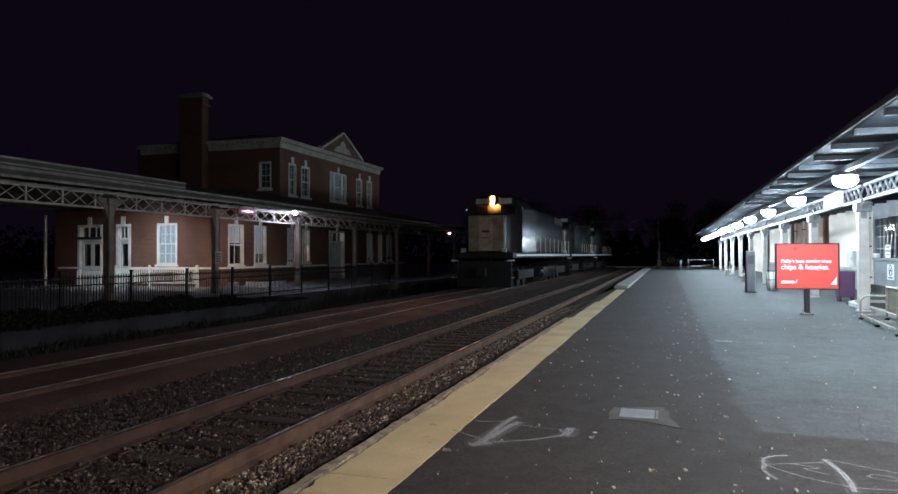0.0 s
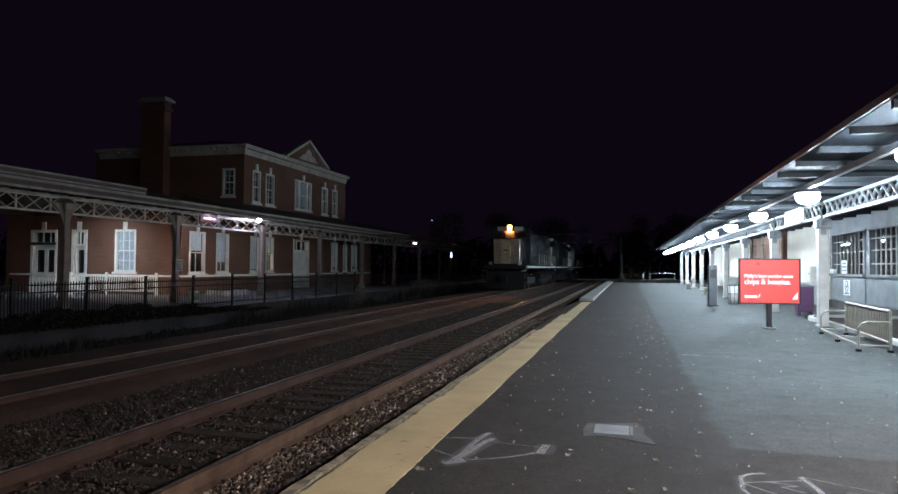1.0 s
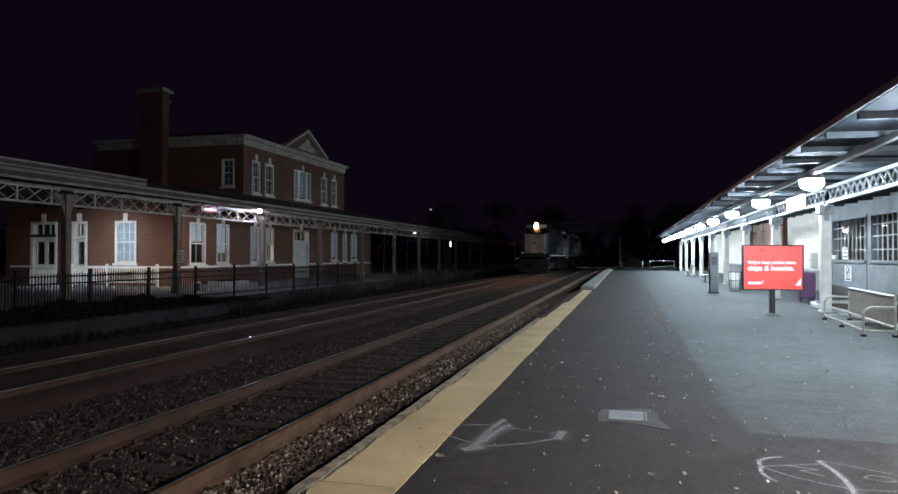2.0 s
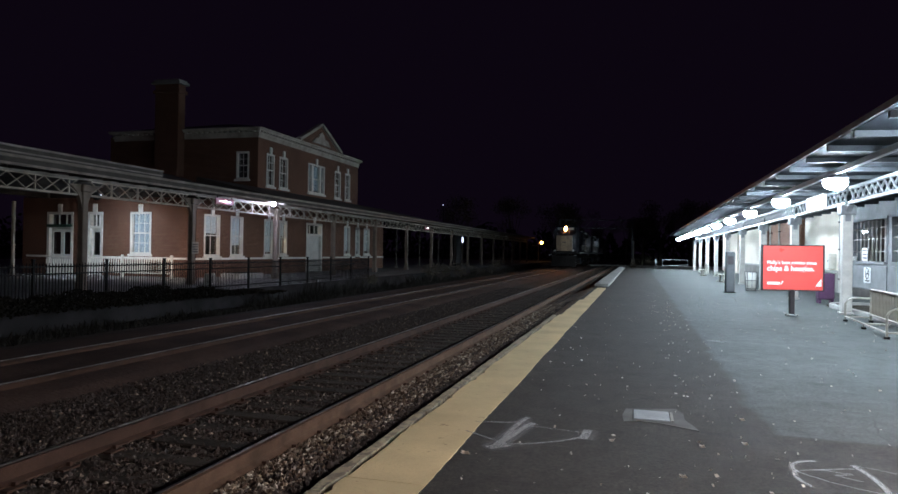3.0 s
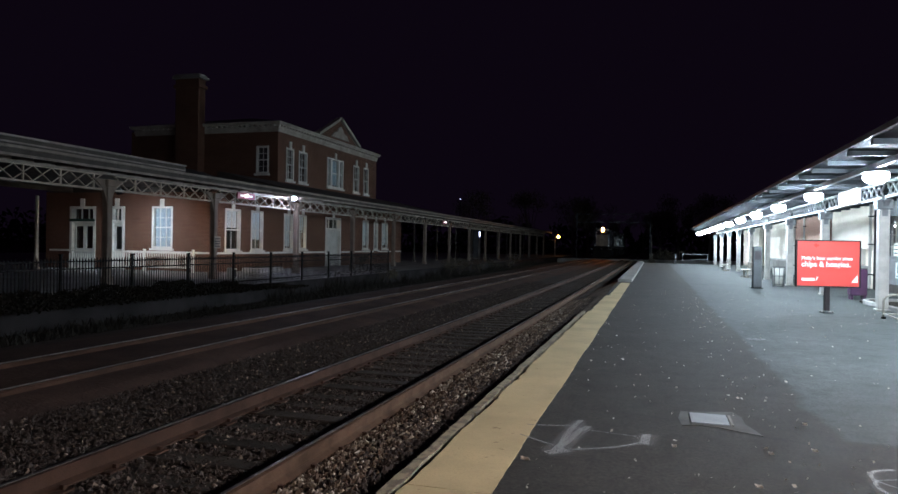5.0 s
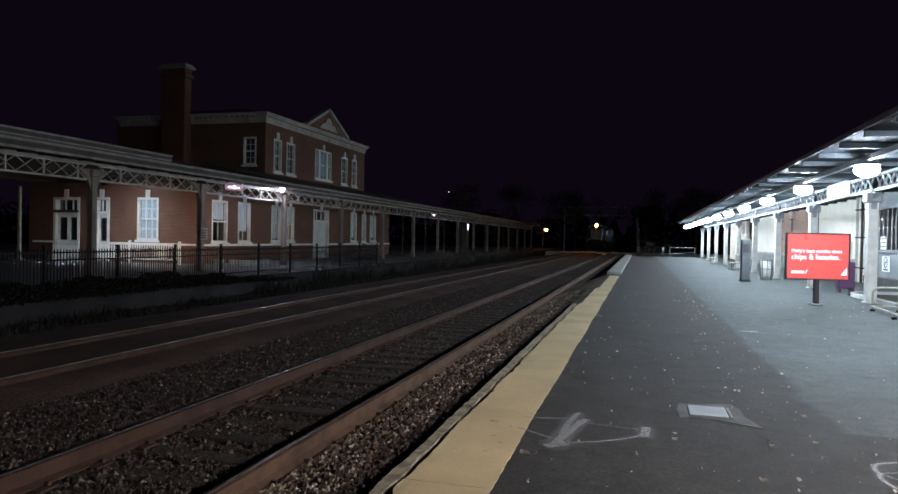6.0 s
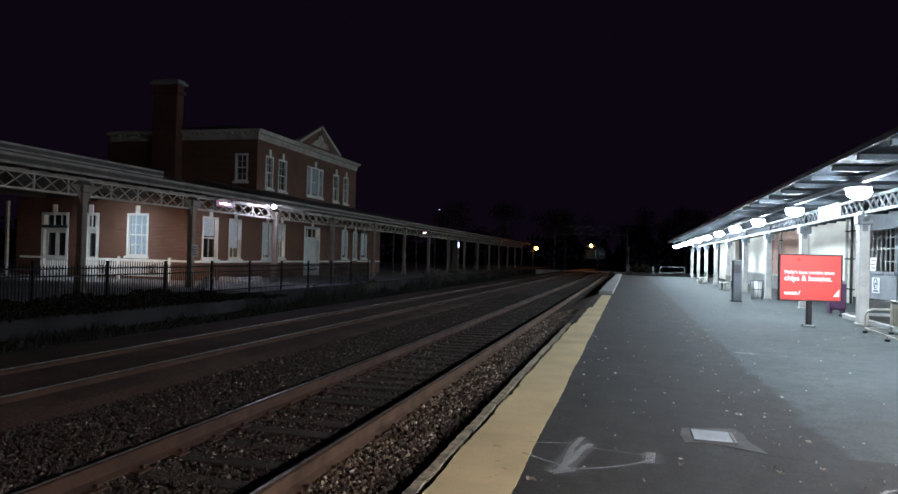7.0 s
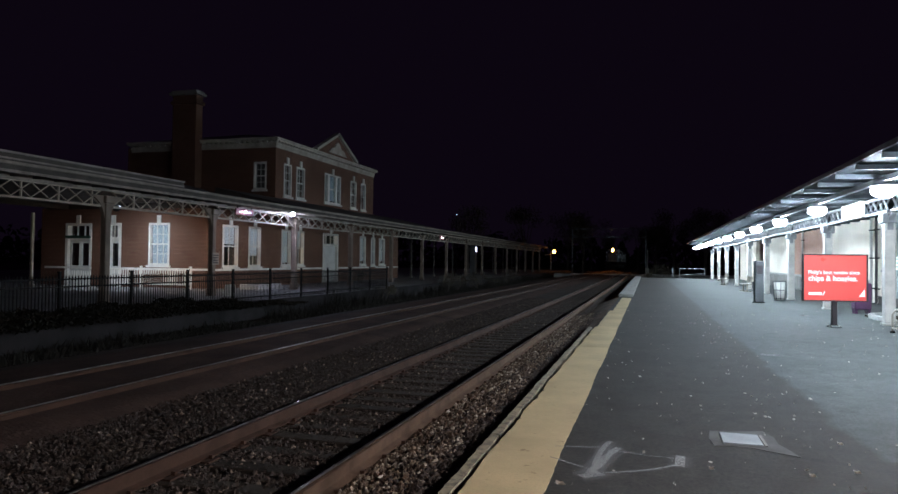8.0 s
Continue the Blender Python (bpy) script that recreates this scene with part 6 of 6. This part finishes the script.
def woods_place(rng, n):
    x = rng.uniform(-190, 120, n)
    y = 245 + rng.normal(0, 8, n) - np.clip((-x - 60) * 1.1, 0, 150)
    top = 9 + 2.2 * np.sin(x * 0.21) + 1.6 * np.sin(x * 0.57 + 1) + 1.2 * np.sin(x * 1.3)
    return np.stack([x, y, -0.8 + top * rng.uniform(0, 1, n) ** 0.8], -1)


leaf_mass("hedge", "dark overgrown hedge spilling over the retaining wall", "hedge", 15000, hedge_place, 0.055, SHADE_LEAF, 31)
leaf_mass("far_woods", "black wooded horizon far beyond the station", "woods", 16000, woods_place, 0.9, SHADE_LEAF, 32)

for i, (x, y, h) in enumerate(((-13.5, 150, 13), (-19, 170, 15), (-26, 150, 14), (1.5, 165, 11), (5, 150, 13), (10, 135, 12), (-3, 215, 14), (-10, 230, 13), (14, 170, 15), (-34, 130, 13), (-16, 205, 16))):
    tree(x, y, h, 40 + i)


def bush(x, y, z, r, seed, label):
    rng = random.Random(seed)
    b = thing("bush", label, "bush", pose(x, y, z), group="bushes")
    bm, tw = bmesh.new(), bmesh.new()
    for i in range(5):
        tip = (rng.uniform(-r, r) * 0.7, rng.uniform(-r, r) * 0.7, r * rng.uniform(0.5, 1.3))
        rod(tw, (0, 0, 0), tip, 0.025, 5, 0.01)
        leafy(bm, tip, r * 0.5, 120, rng, 0.05)
    part("branchwork", tw, BARK, b)
    part("leaves", bm, FOLIAGE, b)


for i, (x, y, r) in enumerate(((-14.5, 36.6, 0.8), (-14.4, 49, 1.0), (-14.5, 52, 0.9), (-14.3, 58, 1.1), (-14.5, 64, 1.0), (-14.4, 71, 1.1))):
    bush(x, y, -0.8, r, 70 + i, "scrubby dark bush against the retaining wall")
for i, (x, y, r) in enumerate(((1.2, 92, 1.5), (2.6, 96, 1.7), (-0.2, 90, 0.9))):
    bush(x, y, -0.8, r, 90 + i, "reddish-brown bush past the platform end")
bush(-20.3, 46.5, -0.1, 0.6, 99, "small shrub in a pot by the station door")

# ---- what moves ----


def motions():
    times = [0, 0.1] + [0.5 * i for i in range(1, 16)] + [7.9, 8.0]
    for unit, back in ((lead, 0.0), (second, 21.2), (third, 42.4)):
        walk(unit, [(t, pose(-7.75, 34.3 + 15.65 * t + back, RAIL_TOP)) for t in times])


motions()
